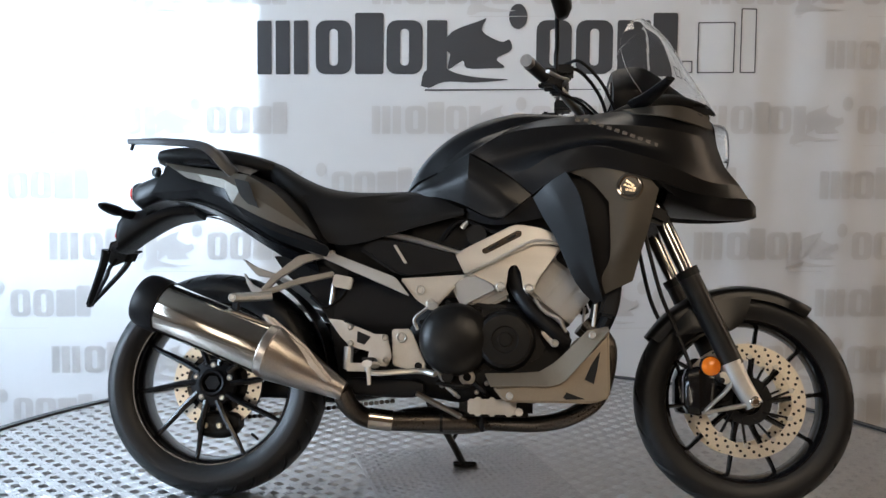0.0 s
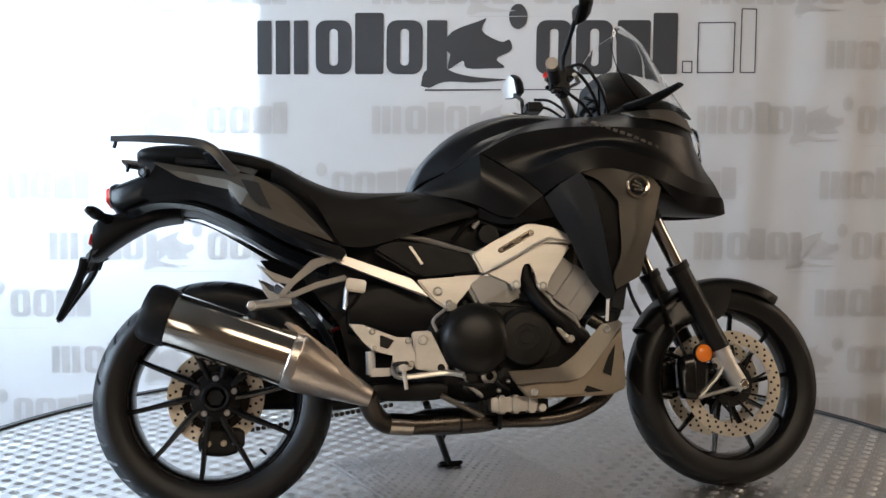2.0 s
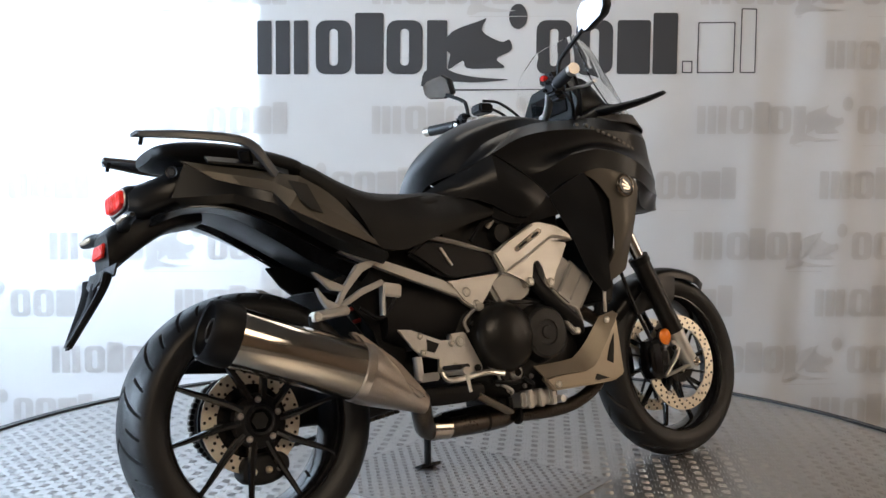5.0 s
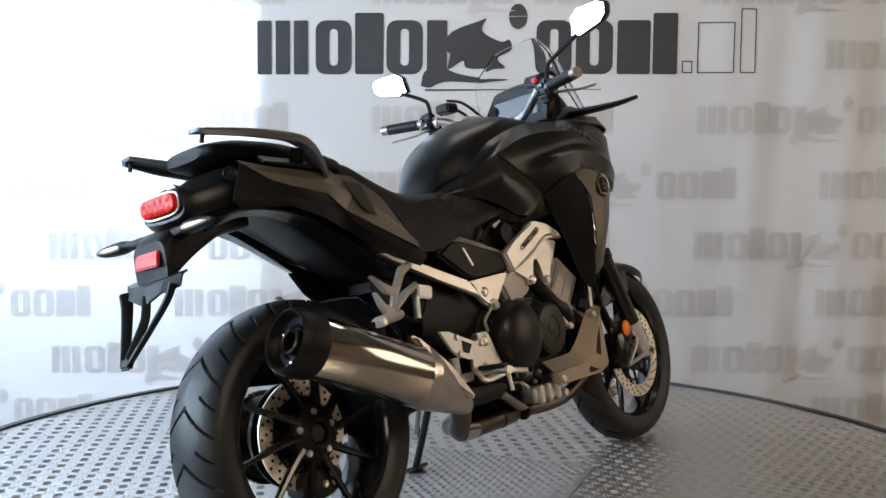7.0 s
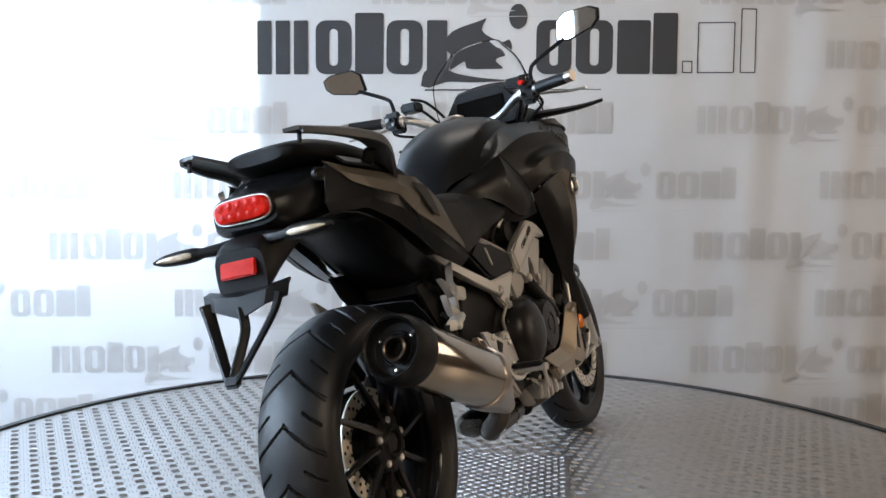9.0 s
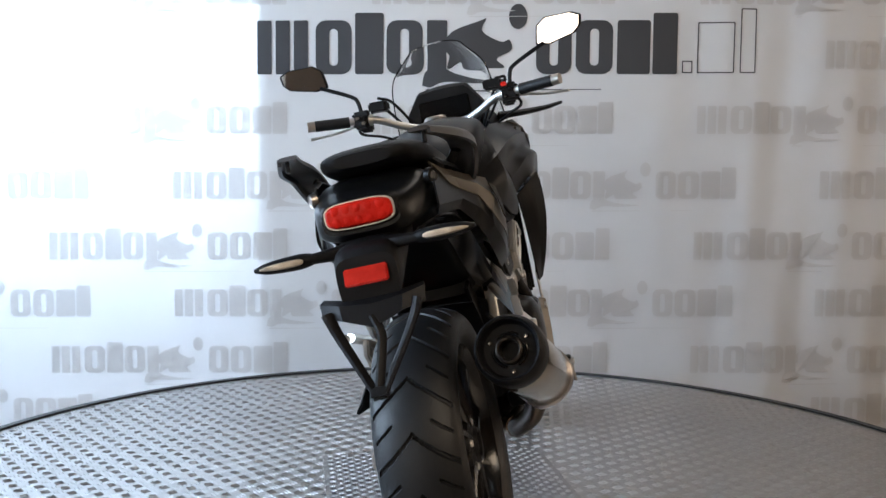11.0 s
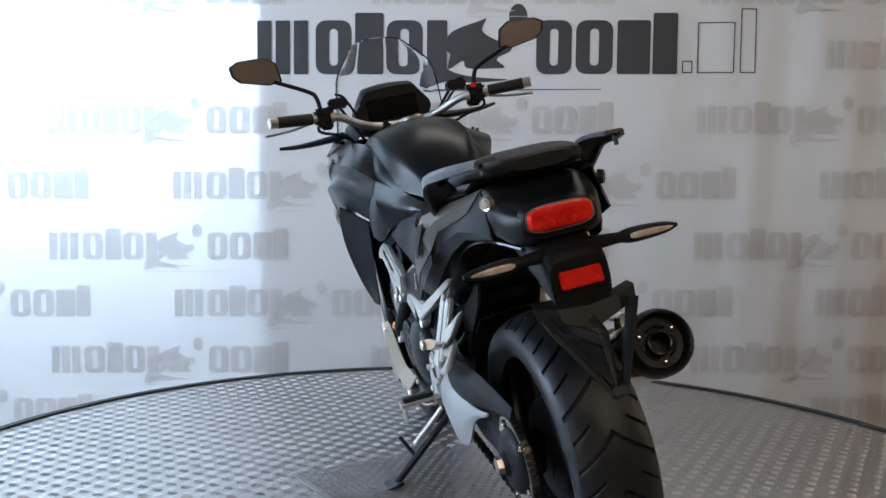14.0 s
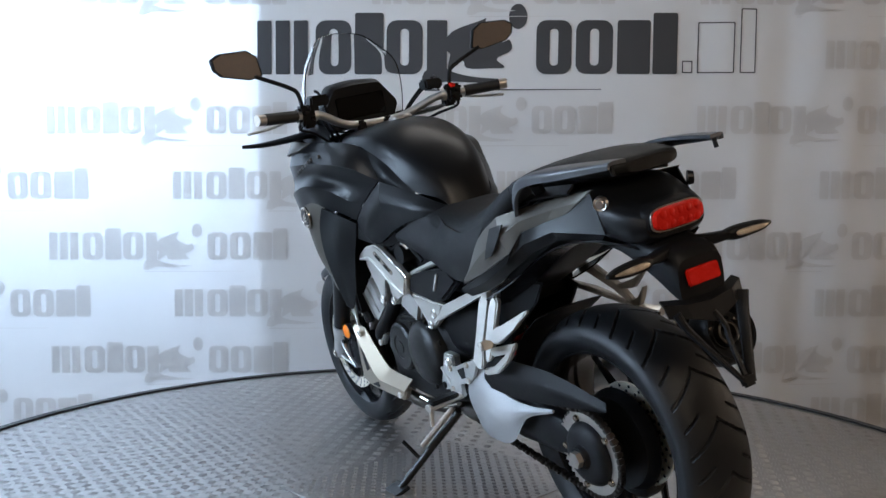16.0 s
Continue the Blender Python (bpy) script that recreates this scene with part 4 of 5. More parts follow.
def build_exhaust(bike):
    a, b = Vector((-0.163, -0.198, 0.537)), Vector((0.205, -0.220, 0.398))
    d = (b - a).normalized()
    ln = (b - a).length
    can = part("silencer", aim(spin([(0.066, 0.055), (0.069, 0.060), (0.070, 0.20), (0.071, ln), (0.070, ln + 0.004), (0.060, ln + 0.004), (0.060, 0.055)], (0, 0, 0), 40, "X", True), a, d), STEEL, bike, "polished stainless steel silencer")
    part("end_cap", aim(spin([(0.027, 0.026), (0.054, 0.024), (0.059, 0.018), (0.061, 0.000), (0.065, -0.004), (0.070, 0.002), (0.074, 0.020), (0.0745, 0.056), (0.072, 0.066), (0.050, 0.066), (0.027, 0.05)], (0, 0, 0), 48, "X", True), a, d), PLASTIC, can, "black exhaust end cap")
    part("outlet", aim(spin([(0.021, 0.010), (0.024, 0.007), (0.028, 0.010), (0.030, 0.026), (0.030, 0.06), (0.021, 0.06)], (0, 0, 0), 32, "X", True), a, d), PIPE, can, "dark steel outlet tube")
    part("baffle", aim(spin([(0.0001, 0.045), (0.030, 0.045), (0.030, 0.05), (0.0001, 0.05)], (0, 0, 0), 24, "X"), a, d), DARK, can)
    for k in range(3):
        t = 2 * math.pi * k / 3 + 0.5
        part("rivet", aim(spin([(0.0001, 0.017), (0.004, 0.018), (0.0055, 0.024), (0.0001, 0.026)], (0, 0.044 * math.cos(t), 0.044 * math.sin(t)), 10, "X"), a, d), STEEL, can)
        part("cap_rib", aim(tube([(0.022, 0.036 * math.cos(t + 0.35 + 0.34 * q), 0.036 * math.sin(t + 0.35 + 0.34 * q)) for q in range(5)], 0.003, 6), a, d), GLOSSY, can)
    part("cuff", aim(spin([(0.0705, ln - 0.022), (0.0735, ln - 0.018), (0.0735, ln + 0.002), (0.0705, ln + 0.006)], (0, 0, 0), 40, "X", True), a, d), SATIN, can, "satin steel cuff")
    q = Vector((1, 0, 0)).rotation_difference(d)
    rows = []
    for f, r, down in ((0, 0.0715, 0), (0.05, 0.070, 0), (0.35, 0.056, 0.006), (0.7, 0.038, 0.014), (1.0, 0.024, 0.018)):
        c = b + Vector((0.190, 0.035, -0.098)) * f
        rows.append([c + q @ Vector((0, r * math.cos(2 * math.pi * k / 32), r * (1.05 if f else 1) * math.sin(2 * math.pi * k / 32))) for k in range(32)])
    cone = part("cone", loft(rows, 16), SATIN, bike, "satin steel exhaust cone")
    bolt("bolt", (0.352, -0.212, 0.312), 0.012, cone)
    part("heat_shield", plate([(0.17, 0.500), (0.20, 0.494), (0.300, 0.415), (0.375, 0.325), (0.36, 0.315), (0.26, 0.400)], -0.245, -0.215, 0.008), SATIN, bike, "satin steel heat shield")
    part("bracket", tube([(0.10, -0.21, 0.50), (0.095, -0.215, 0.545)], 0.015, 10, 0, 0.5), DARK, bike)
    pipe = part("link_pipe", tube([(0.385, -0.178, 0.305), (0.405, -0.150, 0.262), (0.445, -0.105, 0.230), (0.520, -0.09, 0.222), (0.720, -0.075, 0.226)], 0.027, 14, 22), PIPE, bike, "heat-stained exhaust link pipe")
    part("clamp", tube([(0.386, -0.176, 0.302), (0.396, -0.163, 0.280)], 0.027, 14), PIPE, pipe)
    part("collector", loft([ring_section(x, w, z0, z1, 2.5, 22, -0.02) for x, w, z0, z1 in ((0.52, 0.04, 0.205, 0.25), (0.58, 0.075, 0.19, 0.262), (0.72, 0.075, 0.19, 0.262), (0.80, 0.04, 0.205, 0.25))], 14), PIPE, bike, "heat-stained collector box")
    for s in (-1, 1):
        part("header_pipe", tube([(1.04, s * 0.10, 0.50), (1.105, s * 0.115, 0.44), (1.085, s * 0.11, 0.31), (1.02, s * 0.10, 0.250), (0.92, s * 0.085, 0.222), (0.76, s * 0.05, 0.222)], 0.020, 12, 28), PIPE, bike, "heat-stained header pipe")
    part("shield_strip", tube([(0.585, -0.150, 0.300), (0.640, -0.140, 0.272), (0.705, -0.125, 0.240)], 0.019, 8, 6, 0.4), WARM_GREY, bike, "warm metal heat strip")
    part("sleeve", tube([(0.452, -0.101, 0.229), (0.515, -0.091, 0.2225)], 0.0295, 14), STEEL, pipe, "bright steel sleeve")
    part("strap", tube([(0.648, -0.078, 0.225), (0.656, -0.078, 0.225)], 0.030, 14), DARK, pipe)
    part("strap", tube([(0.760, -0.082, 0.226), (0.768, -0.083, 0.226)], 0.028, 14), DARK, pipe)


def build_front(bike):
    steer = new("steering")
    steer.parent = bike
    tagged(steer, "front fork with handlebar")
    for s in (-1, 1):
        part("fork_tube", tube([(1.195, s * 0.100, 0.920), (1.335, s * 0.100, 0.610)], 0.0215, 16), CHROME, steer, "chromed fork tube")
        leg = part("fork_leg", tube([(1.322, s * 0.100, 0.640), (1.327, s * 0.100, 0.628), (1.440, s * 0.100, 0.392)], 0.030, 16), ENGINE, steer, "black lower fork leg")
        part("collar", tube([(1.316, s * 0.100, 0.652), (1.326, s * 0.100, 0.632)], 0.033, 16), PLASTIC, leg)
        part("axle_lug", tube([(1.432, s * 0.100, 0.402), (1.455, s * 0.102, 0.350), (1.492, s * 0.104, 0.288)], 0.034, 14, 8, 0.9, 0.027), CAST, steer, "cast aluminium axle lug")
        bolt("axle_bolt", (1.488, s * 0.126, 0.298), 0.015, steer, s, STEEL)
        part("caliper_bracket", join(tube([(1.486, s * 0.108, 0.292), (1.425, s * 0.110, 0.280), (1.352, s * 0.108, 0.264)], 0.012, 8, 8, 0.6, 0.008), tube([(1.440, s * 0.108, 0.374), (1.420, s * 0.110, 0.330), (1.380, s * 0.110, 0.290), (1.360, s * 0.108, 0.270)], 0.012, 8, 10, 0.6, 0.008), plate([(1.398, 0.372), (1.436, 0.384), (1.446, 0.352), (1.412, 0.340)], s * 0.104, s * 0.117, 0.003)), CAST, steer, "cast aluminium caliper bracket")
        bolt("caliper_bolt", (1.404, s * 0.117, 0.352), 0.008, steer, s, DARK)
        cal = part("caliper", loft([ring_section(x, w, z0, z1, 5, 18, s * 0.080) for x, w, z0, z1 in ((1.310, 0.024, 0.278, 0.362), (1.318, 0.031, 0.262, 0.382), (1.345, 0.034, 0.256, 0.390), (1.352, 0.030, 0.258, 0.388), (1.385, 0.030, 0.268, 0.374), (1.394, 0.022, 0.285, 0.355))], 0), GLOSSY, steer, "black radial brake caliper")
        part("lettering_bar", plate([(1.375, 0.29), (1.380, 0.292), (1.385, 0.345), (1.380, 0.345)], s * 0.1095, s * 0.1115, 0), SILVERINK, cal, "", False)
        refl = part("reflector", spin([(0.0001, s * 0.016), (0.018, s * 0.014), (0.0255, s * 0.008), (0.0265, 0), (0.0001, 0)], (1.378, s * 0.104, 0.390), 24), ORANGE, steer, "round orange side reflector")
        part("reflector_cup", spin([(0.0275, s * 0.006), (0.0285, s * -0.008), (0.0001, s * -0.010)], (1.378, s * 0.104, 0.390), 20), DARK, refl)
        part("brake_hose", tube([(1.20, s * 0.07, 0.80), (1.245, s * 0.09, 0.60), (1.285, s * 0.085, 0.50), (1.330, s * 0.095, 0.38)], 0.006, 6, 20), PLASTIC, steer, "black brake hose")
    part("lower_yoke", block(1.235, 0, 0.80, 0.07, 0.27, 0.045, 0.012, 24), PLASTIC, steer)
    part("upper_yoke", block(1.135, 0, 1.03, 0.08, 0.26, 0.035, 0.010, 24), GLOSSY, steer)
    f = []
    for a in (147, 132, 115, 95, 78, 64, 54):
        c, s_ = math.cos(radians(a)), math.sin(radians(a))
        r = 0.320 if a > 60 else 0.326
        wd = 0.072 if 60 < a < 140 else 0.050
        f.append([(1.485 + r * c * (1 - dr), y, 0.300 + r * s_ * (1 - dr)) for y, dr in ((-wd, 0.13), (-wd * 0.92, 0.045), (-wd * 0.5, 0.008), (0, 0), (wd * 0.5, 0.008), (wd * 0.92, 0.045), (wd, 0.13))])
    part("front_mudguard", patch(f, 20, 24, 0.004), BLACK, steer, "matte black front mudguard")
    for s in (-1, 1):
        part("mudguard_side", patch([[(1.285, s * 0.082, 0.500), (1.33, s * 0.088, 0.545), (1.42, s * 0.088, 0.575), (1.50, s * 0.078, 0.585)], [(1.29, s * 0.092, 0.470), (1.35, s * 0.098, 0.50), (1.42, s * 0.098, 0.50), (1.48, s * 0.086, 0.53)], [(1.32, s * 0.092, 0.478), (1.38, s * 0.098, 0.485), (1.43, s * 0.098, 0.485), (1.47, s * 0.088, 0.51)]], 12, 8, 0.004), BLACK, steer, "matte black mudguard side")
    # handlebar, turned a little to the right
    bars = new("handlebar")
    bars.parent = steer
    bars.matrix_local = Matrix.Translation((1.12, 0, 0)) @ pose(0, 0, 1.1, 2.6, 0, -3.5) @ Matrix.Translation((-1.12, 0, -1.1))
    tagged(bars, "tapered aluminium handlebar with controls")
    part("bar_tube", tube([(0.895, -0.39, 1.164), (0.935, -0.27, 1.160), (0.965, -0.20, 1.155), (1.010, -0.125, 1.122), (1.035, -0.06, 1.106), (1.035, 0.06, 1.106), (1.010, 0.125, 1.122), (0.965, 0.20, 1.155), (0.935, 0.27, 1.160), (0.895, 0.39, 1.164)], 0.0125, 12, 48), CAST, bars, "silver handlebar tube")
    for y in (-0.045, 0.045):
        part("bar_clamp", block(1.04, y, 1.095, 0.045, 0.03, 0.045, 0.006), PLASTIC, bars)
    for s in (-1, 1):
        part("grip", tube([(0.932, s * 0.280, 1.160), (0.897, s * 0.385, 1.164)], 0.0175, 14), RUBBER, bars, "black rubber grip")
        part("bar_end", tube([(0.898, s * 0.383, 1.164), (0.890, s * 0.408, 1.165)], 0.0165, 14), SATIN, bars, "polished bar end weight")
        part("switch_box", join(block(0.948, s * 0.245, 1.160, 0.045, 0.050, 0.056, 0.008), block(0.965, s * 0.235, 1.143, 0.035, 0.04, 0.045, 0.006), block(0.930, s * 0.225, 1.178, 0.02, 0.03, 0.02, 0.004)), PLASTIC, bars, "black switch box")
        part("clutch_reservoir" if s > 0 else "brake_reservoir", block(0.985, s * 0.190, 1.196, 0.055, 0.060, 0.032, 0.006), PLASTIC, bars, "black fluid reservoir")
        part("lever", tube([(0.985, s * 0.225, 1.150), (0.995, s * 0.285, 1.148), (0.975, s * 0.350, 1.136), (0.945, s * 0.425, 1.130)], 0.0065, 8, 18, 0.7), ALU, bars, "aluminium hand lever")
        part("cable", tube([(0.980, s * 0.215, 1.180), (1.025, s * 0.195, 1.200), (1.085, s * 0.150, 1.140), (1.120, s * 0.10, 1.05)], 0.005, 6, 20), PLASTIC, bars, "black control cable")
        mir = part("mirror_stem", tube([(0.965, s * 0.245, 1.172), (0.965, s * 0.252, 1.222), (0.968, s * 0.275, 1.245), (0.968, s * 0.370, 1.290)], 0.0065, 8, 16), PLASTIC, bars, "black mirror stem")
    for s, pts in ((-1, [(0.99, -0.20, 1.215), (1.03, -0.225, 1.215), (1.09, -0.185, 1.165), (1.14, -0.12, 1.08)]), (-1, [(0.95, -0.25, 1.16), (0.975, -0.27, 1.12), (1.03, -0.22, 1.10), (1.10, -0.13, 1.06)]), (1, [(0.95, 0.25, 1.16), (0.975, 0.26, 1.12), (1.03, 0.20, 1.10), (1.10, 0.13, 1.06)]), (1, [(0.99, 0.19, 1.225), (1.04, 0.16, 1.21), (1.10, 0.12, 1.14), (1.13, 0.08, 1.05)])):
        part("cable", tube(pts, 0.0048, 6, 18), PLASTIC, bars, "black control cable")
    for s in (-1, 1):
        part("switch_button", join(block(0.921, s * 0.250, 1.166, 0.012, 0.016, 0.010, 0.002), block(0.923, s * 0.232, 1.148, 0.012, 0.012, 0.010, 0.002)), GLOSSY, bars)
        part("perch_clamp", tube([(0.962, s * 0.212, 1.156), (0.957, s * 0.226, 1.158)], 0.020, 12), ALU, bars, "aluminium lever perch")
    part("ignition_lock", spin([(0.0001, 0.03), (0.014, 0.03), (0.018, 0.02), (0.018, -0.02), (0.0001, -0.02)], (1.085, 0, 1.075), 16, "Z"), DARK, bars)
    part("kill_switch", block(0.922, -0.232, 1.184, 0.018, 0.018, 0.014, 0.003), RED, bars, "red kill switch")
    for s in (-1, 1):
        outline = [(0.345, 1.290), (0.355, 1.345), (0.385, 1.366), (0.470, 1.364), (0.497, 1.350), (0.492, 1.320), (0.470, 1.300), (0.385, 1.282)]
        def face(x, grow):
            cy, cz = 0.42, 1.324
            return [(x, s * (cy + (y - cy) * grow), cz + (z - cz) * grow) for y, z in outline]
        shell = loft([face(0.958, 1.0), face(0.966, 1.03), face(0.985, 0.92), face(1.000, 0.55)], 0)
        bmesh.ops.bevel(shell, geom=shell.edges[:], offset=0.003, segments=1, affect="EDGES", clamp_overlap=True)
        turn = Matrix.Translation((0.97, s * 0.42, 1.324)) @ pose(0, 0, 0, 0, -4, s * 8).to_4x4() @ Matrix.Translation((-0.97, s * -0.42, -1.324))
        bmesh.ops.transform(shell, matrix=turn, verts=shell.verts)
        sh = part("mirror", shell, PLASTIC, bars, "black mirror housing")
        g = bmesh.new()
        g.faces.new([g.verts.new(v) for v in face(0.9565, 0.92)])
        ext = bmesh.ops.extrude_face_region(g, geom=g.faces[:])
        bmesh.ops.translate(g, vec=(0.002, 0, 0), verts=[v for v in ext["geom"] if isinstance(v, bmesh.types.BMVert)])
        bmesh.ops.transform(g, matrix=turn, verts=g.verts)
        glass = part("mirror_glass", g, MIRROR, bars, "mirror glass", False)


TAIL_Y = 0.012


def build_bodywork(bike):
    # tank: a domed top between two ridges, then flat facets down to the seat
    ridge = [(0.533, 0.062, 0.862), (0.565, 0.084, 0.892), (0.626, 0.119, 0.916), (0.665, 0.133, 0.952), (0.730, 0.142, 1.000), (0.833, 0.142, 1.040), (0.920, 0.138, 1.058), (1.040, 0.130, 1.062)]
    dome = [(0.530, 0.040, 0.866), (0.560, 0.058, 0.922), (0.600, 0.080, 0.968), (0.660, 0.100, 1.016), (0.740, 0.114, 1.056), (0.830, 0.116, 1.084), (0.920, 0.110, 1.090), (1.040, 0.100, 1.082)]
    spine = [(0.527, 0.0, 0.868), (0.557, 0.0, 0.935), (0.600, 0.0, 0.988), (0.660, 0.0, 1.042), (0.740, 0.0, 1.086), (0.830, 0.0, 1.109), (0.920, 0.0, 1.108), (1.040, 0.0, 1.094)]
    t = part("fuel_tank", patch([ridge, dome, spine, *flip([dome, ridge])], 36, 30, 0.004), BLACK, bike, "matte black sculpted fuel tank cover", True, 30)
    part("tank_cap", aim(spin([(0.0001, 0.006), (0.030, 0.006), (0.034, 0.002), (0.036, -0.004), (0.0001, -0.004)], (0, 0, 0), 28, "X"), (0.86, 0, 1.112), (0.04, 0, 1)), SATIN, t, "round fuel cap")
    for s in (-1, 1):
        def sided(curves):
            return [[(x, s * y, z) for x, y, z in c] for c in curves]
        wedge = [[(0.626, 0.1195, 0.9165), (0.665, 0.1335, 0.9525), (0.730, 0.1425, 1.0005), (0.833, 0.1425, 1.0405)],
                 [(0.6262, 0.120, 0.914), (0.672, 0.146, 0.943), (0.722, 0.158, 0.980), (0.780, 0.160, 1.002)],
                 [(0.6265, 0.1205, 0.912), (0.655, 0.140, 0.926), (0.688, 0.160, 0.943), (0.716, 0.176, 0.957)]]
        part("tank_wedge", patch(sided(wedge), 16, 8, 0.004), BLACK, t, "matte black tank facet", True, 14)
        side = [[(0.533, 0.064, 0.861), (0.580, 0.098, 0.890), (0.6265, 0.1205, 0.912), (0.716, 0.177, 0.957), (0.826, 0.191, 0.888), (0.889, 0.193, 0.838)],
                [(0.536, 0.082, 0.857), (0.590, 0.124, 0.868), (0.640, 0.150, 0.876), (0.714, 0.190, 0.888), (0.796, 0.199, 0.838), (0.850, 0.197, 0.806)],
                [(0.540, 0.086, 0.853), (0.600, 0.128, 0.845), (0.656, 0.152, 0.833), (0.712, 0.168, 0.811), (0.766, 0.178, 0.782), (0.812, 0.190, 0.775)]]
        part("tank_side_cover", patch(sided(side), 26, 14, 0.005, (3,), ()), BLACK, bike, "matte black tank side cover", True, 14)
        infill = [[(0.712, 0.160, 0.808), (0.766, 0.172, 0.780), (0.812, 0.185, 0.774), (0.889, 0.190, 0.837)], [(0.712, 0.150, 0.780), (0.770, 0.160, 0.762), (0.830, 0.170, 0.762), (0.930, 0.185, 0.780)]]
        part("tank_lower_trim", patch(sided(infill), 14, 5, 0.004), PLASTIC, bike, "black plastic tank trim")
        # fairing: top face, crease, hollow scoop, lip and the facet under it
        fair = [[(0.836, 0.141, 1.041), (0.920, 0.150, 1.062), (1.020, 0.160, 1.072), (1.134, 0.186, 1.077), (1.250, 0.202, 1.083), (1.350, 0.140, 1.086), (1.405, 0.060, 1.080)],
                [(0.720, 0.178, 0.959), (0.800, 0.212, 0.998), (0.900, 0.234, 1.016), (1.050, 0.246, 1.022), (1.200, 0.246, 1.016), (1.330, 0.188, 1.010), (1.412, 0.086, 1.000)],
                [(0.778, 0.184, 0.925), (0.850, 0.198, 0.950), (0.930, 0.214, 0.966), (1.060, 0.238, 0.984), (1.200, 0.242, 0.966), (1.340, 0.184, 0.946), (1.432, 0.088, 0.945)],
                [(0.829, 0.192, 0.891), (0.885, 0.216, 0.909), (0.950, 0.242, 0.941), (1.060, 0.266, 0.957), (1.210, 0.254, 0.925), (1.360, 0.176, 0.886), (1.475, 0.070, 0.898)],
                [(0.892, 0.194, 0.840), (0.930, 0.220, 0.866), (0.985, 0.248, 0.890), (1.070, 0.254, 0.902), (1.205, 0.246, 0.874), (1.345, 0.170, 0.850), (1.505, 0.048, 0.862)]]
        fa = part("upper_fairing", patch(sided(fair), 42, 30, 0.005, (), (1, 3)), BLACK, bike, "matte black upper fairing with beak", True, 13)
        chin = [[(1.205, 0.246, 0.876), (1.345, 0.171, 0.852), (1.440, 0.090, 0.858), (1.505, 0.047, 0.864), (1.534, 0.010, 0.850)], [(1.252, 0.205, 0.852), (1.335, 0.124, 0.824), (1.420, 0.066, 0.812), (1.495, 0.030, 0.812), (1.535, 0.008, 0.818)]]
        part("beak_side", patch(sided(chin), 20, 6, 0.004), BLACK, fa, "", True, 14)
        nose = [[(1.135, 0.190, 1.080), (1.22, 0.204, 1.087), (1.30, 0.182, 1.092), (1.385, 0.100, 1.088)], [(1.160, 0.222, 1.062), (1.24, 0.232, 1.052), (1.31, 0.204, 1.042), (1.392, 0.118, 1.044)]]
        part("nose_panel", patch(sided(nose), 18, 6, 0.004), GREY, bike, "gunmetal grey nose panel")
        flank = [[(0.985, 0.238, 0.893), (1.042, 0.238, 0.868), (1.092, 0.236, 0.814), (1.096, 0.226, 0.673), (1.076, 0.208, 0.612), (1.086, 0.196, 0.572)],
                 [(1.030, 0.250, 0.905), (1.100, 0.252, 0.890), (1.150, 0.248, 0.830), (1.142, 0.238, 0.720), (1.118, 0.218, 0.640), (1.118, 0.201, 0.588)],
                 [(1.080, 0.254, 0.912), (1.170, 0.246, 0.902), (1.224, 0.230, 0.852), (1.199, 0.222, 0.751), (1.176, 0.208, 0.672), (1.158, 0.197, 0.607)]]
        fl = part("fairing_flank", patch(sided(flank), 28, 12, 0.005, (2,)), GREY, bike, "gunmetal grey fairing flank", True, 20)
        emb = part("emblem", spin([(0.0001, s * 0.004), (0.026, s * 0.004), (0.030, s * 0.006), (0.035, s * 0.004), (0.036, 0), (0.0001, 0)], (1.145, s * 0.2510, 0.852), 28), STEEL, bike, "round chrome emblem")
        part("emblem_face", spin([(0.0001, s * 0.0055), (0.024, s * 0.0055), (0.024, s * 0.003), (0.0001, s * 0.003)], (1.145, s * 0.2510, 0.852), 24), GLOSSY, emb, "dark emblem face")
        for dz, tilt, ln in ((0.008, 35, 0.026), (-0.002, 20, 0.034), (-0.011, 8, 0.024)):
            part("emblem_bar", block(1.145, s * 0.2572, 0.852 + dz, ln, 0.002, 0.006, 0.0005, tilt), STEEL, emb)
        shroud = [[(0.895, 0.192, 0.832), (0.925, 0.193, 0.775), (0.956, 0.194, 0.722), (1.009, 0.193, 0.603), (1.060, 0.190, 0.545)],
                  [(0.930, 0.226, 0.862), (0.965, 0.234, 0.800), (0.998, 0.230, 0.730), (1.036, 0.214, 0.630), (1.070, 0.196, 0.550)],
                  [(0.978, 0.258, 0.890), (1.012, 0.262, 0.830), (1.034, 0.256, 0.745), (1.056, 0.232, 0.640), (1.080, 0.202, 0.556)]]
        part("radiator_shroud", patch(sided(shroud), 20, 10, 0.005, (), (1,)), BLACK, bike, "matte black radiator shroud", True, 14)
        duct = [[(0.985, 0.218, 0.880), (1.015, 0.214, 0.810), (1.036, 0.208, 0.735), (1.060, 0.196, 0.630), (1.080, 0.186, 0.565)], [(1.060, 0.222, 0.880), (1.110, 0.216, 0.800), (1.110, 0.210, 0.700), (1.085, 0.196, 0.620), (1.095, 0.188, 0.570)]]
        part("duct", patch(sided(duct), 12, 6, 0.003), PLASTIC, bike, "dark air duct")
        # a small faint wordmark strip on the fairing, in plain bars
        skin = np.array([v.co[:] for v in fa.data.vertices])
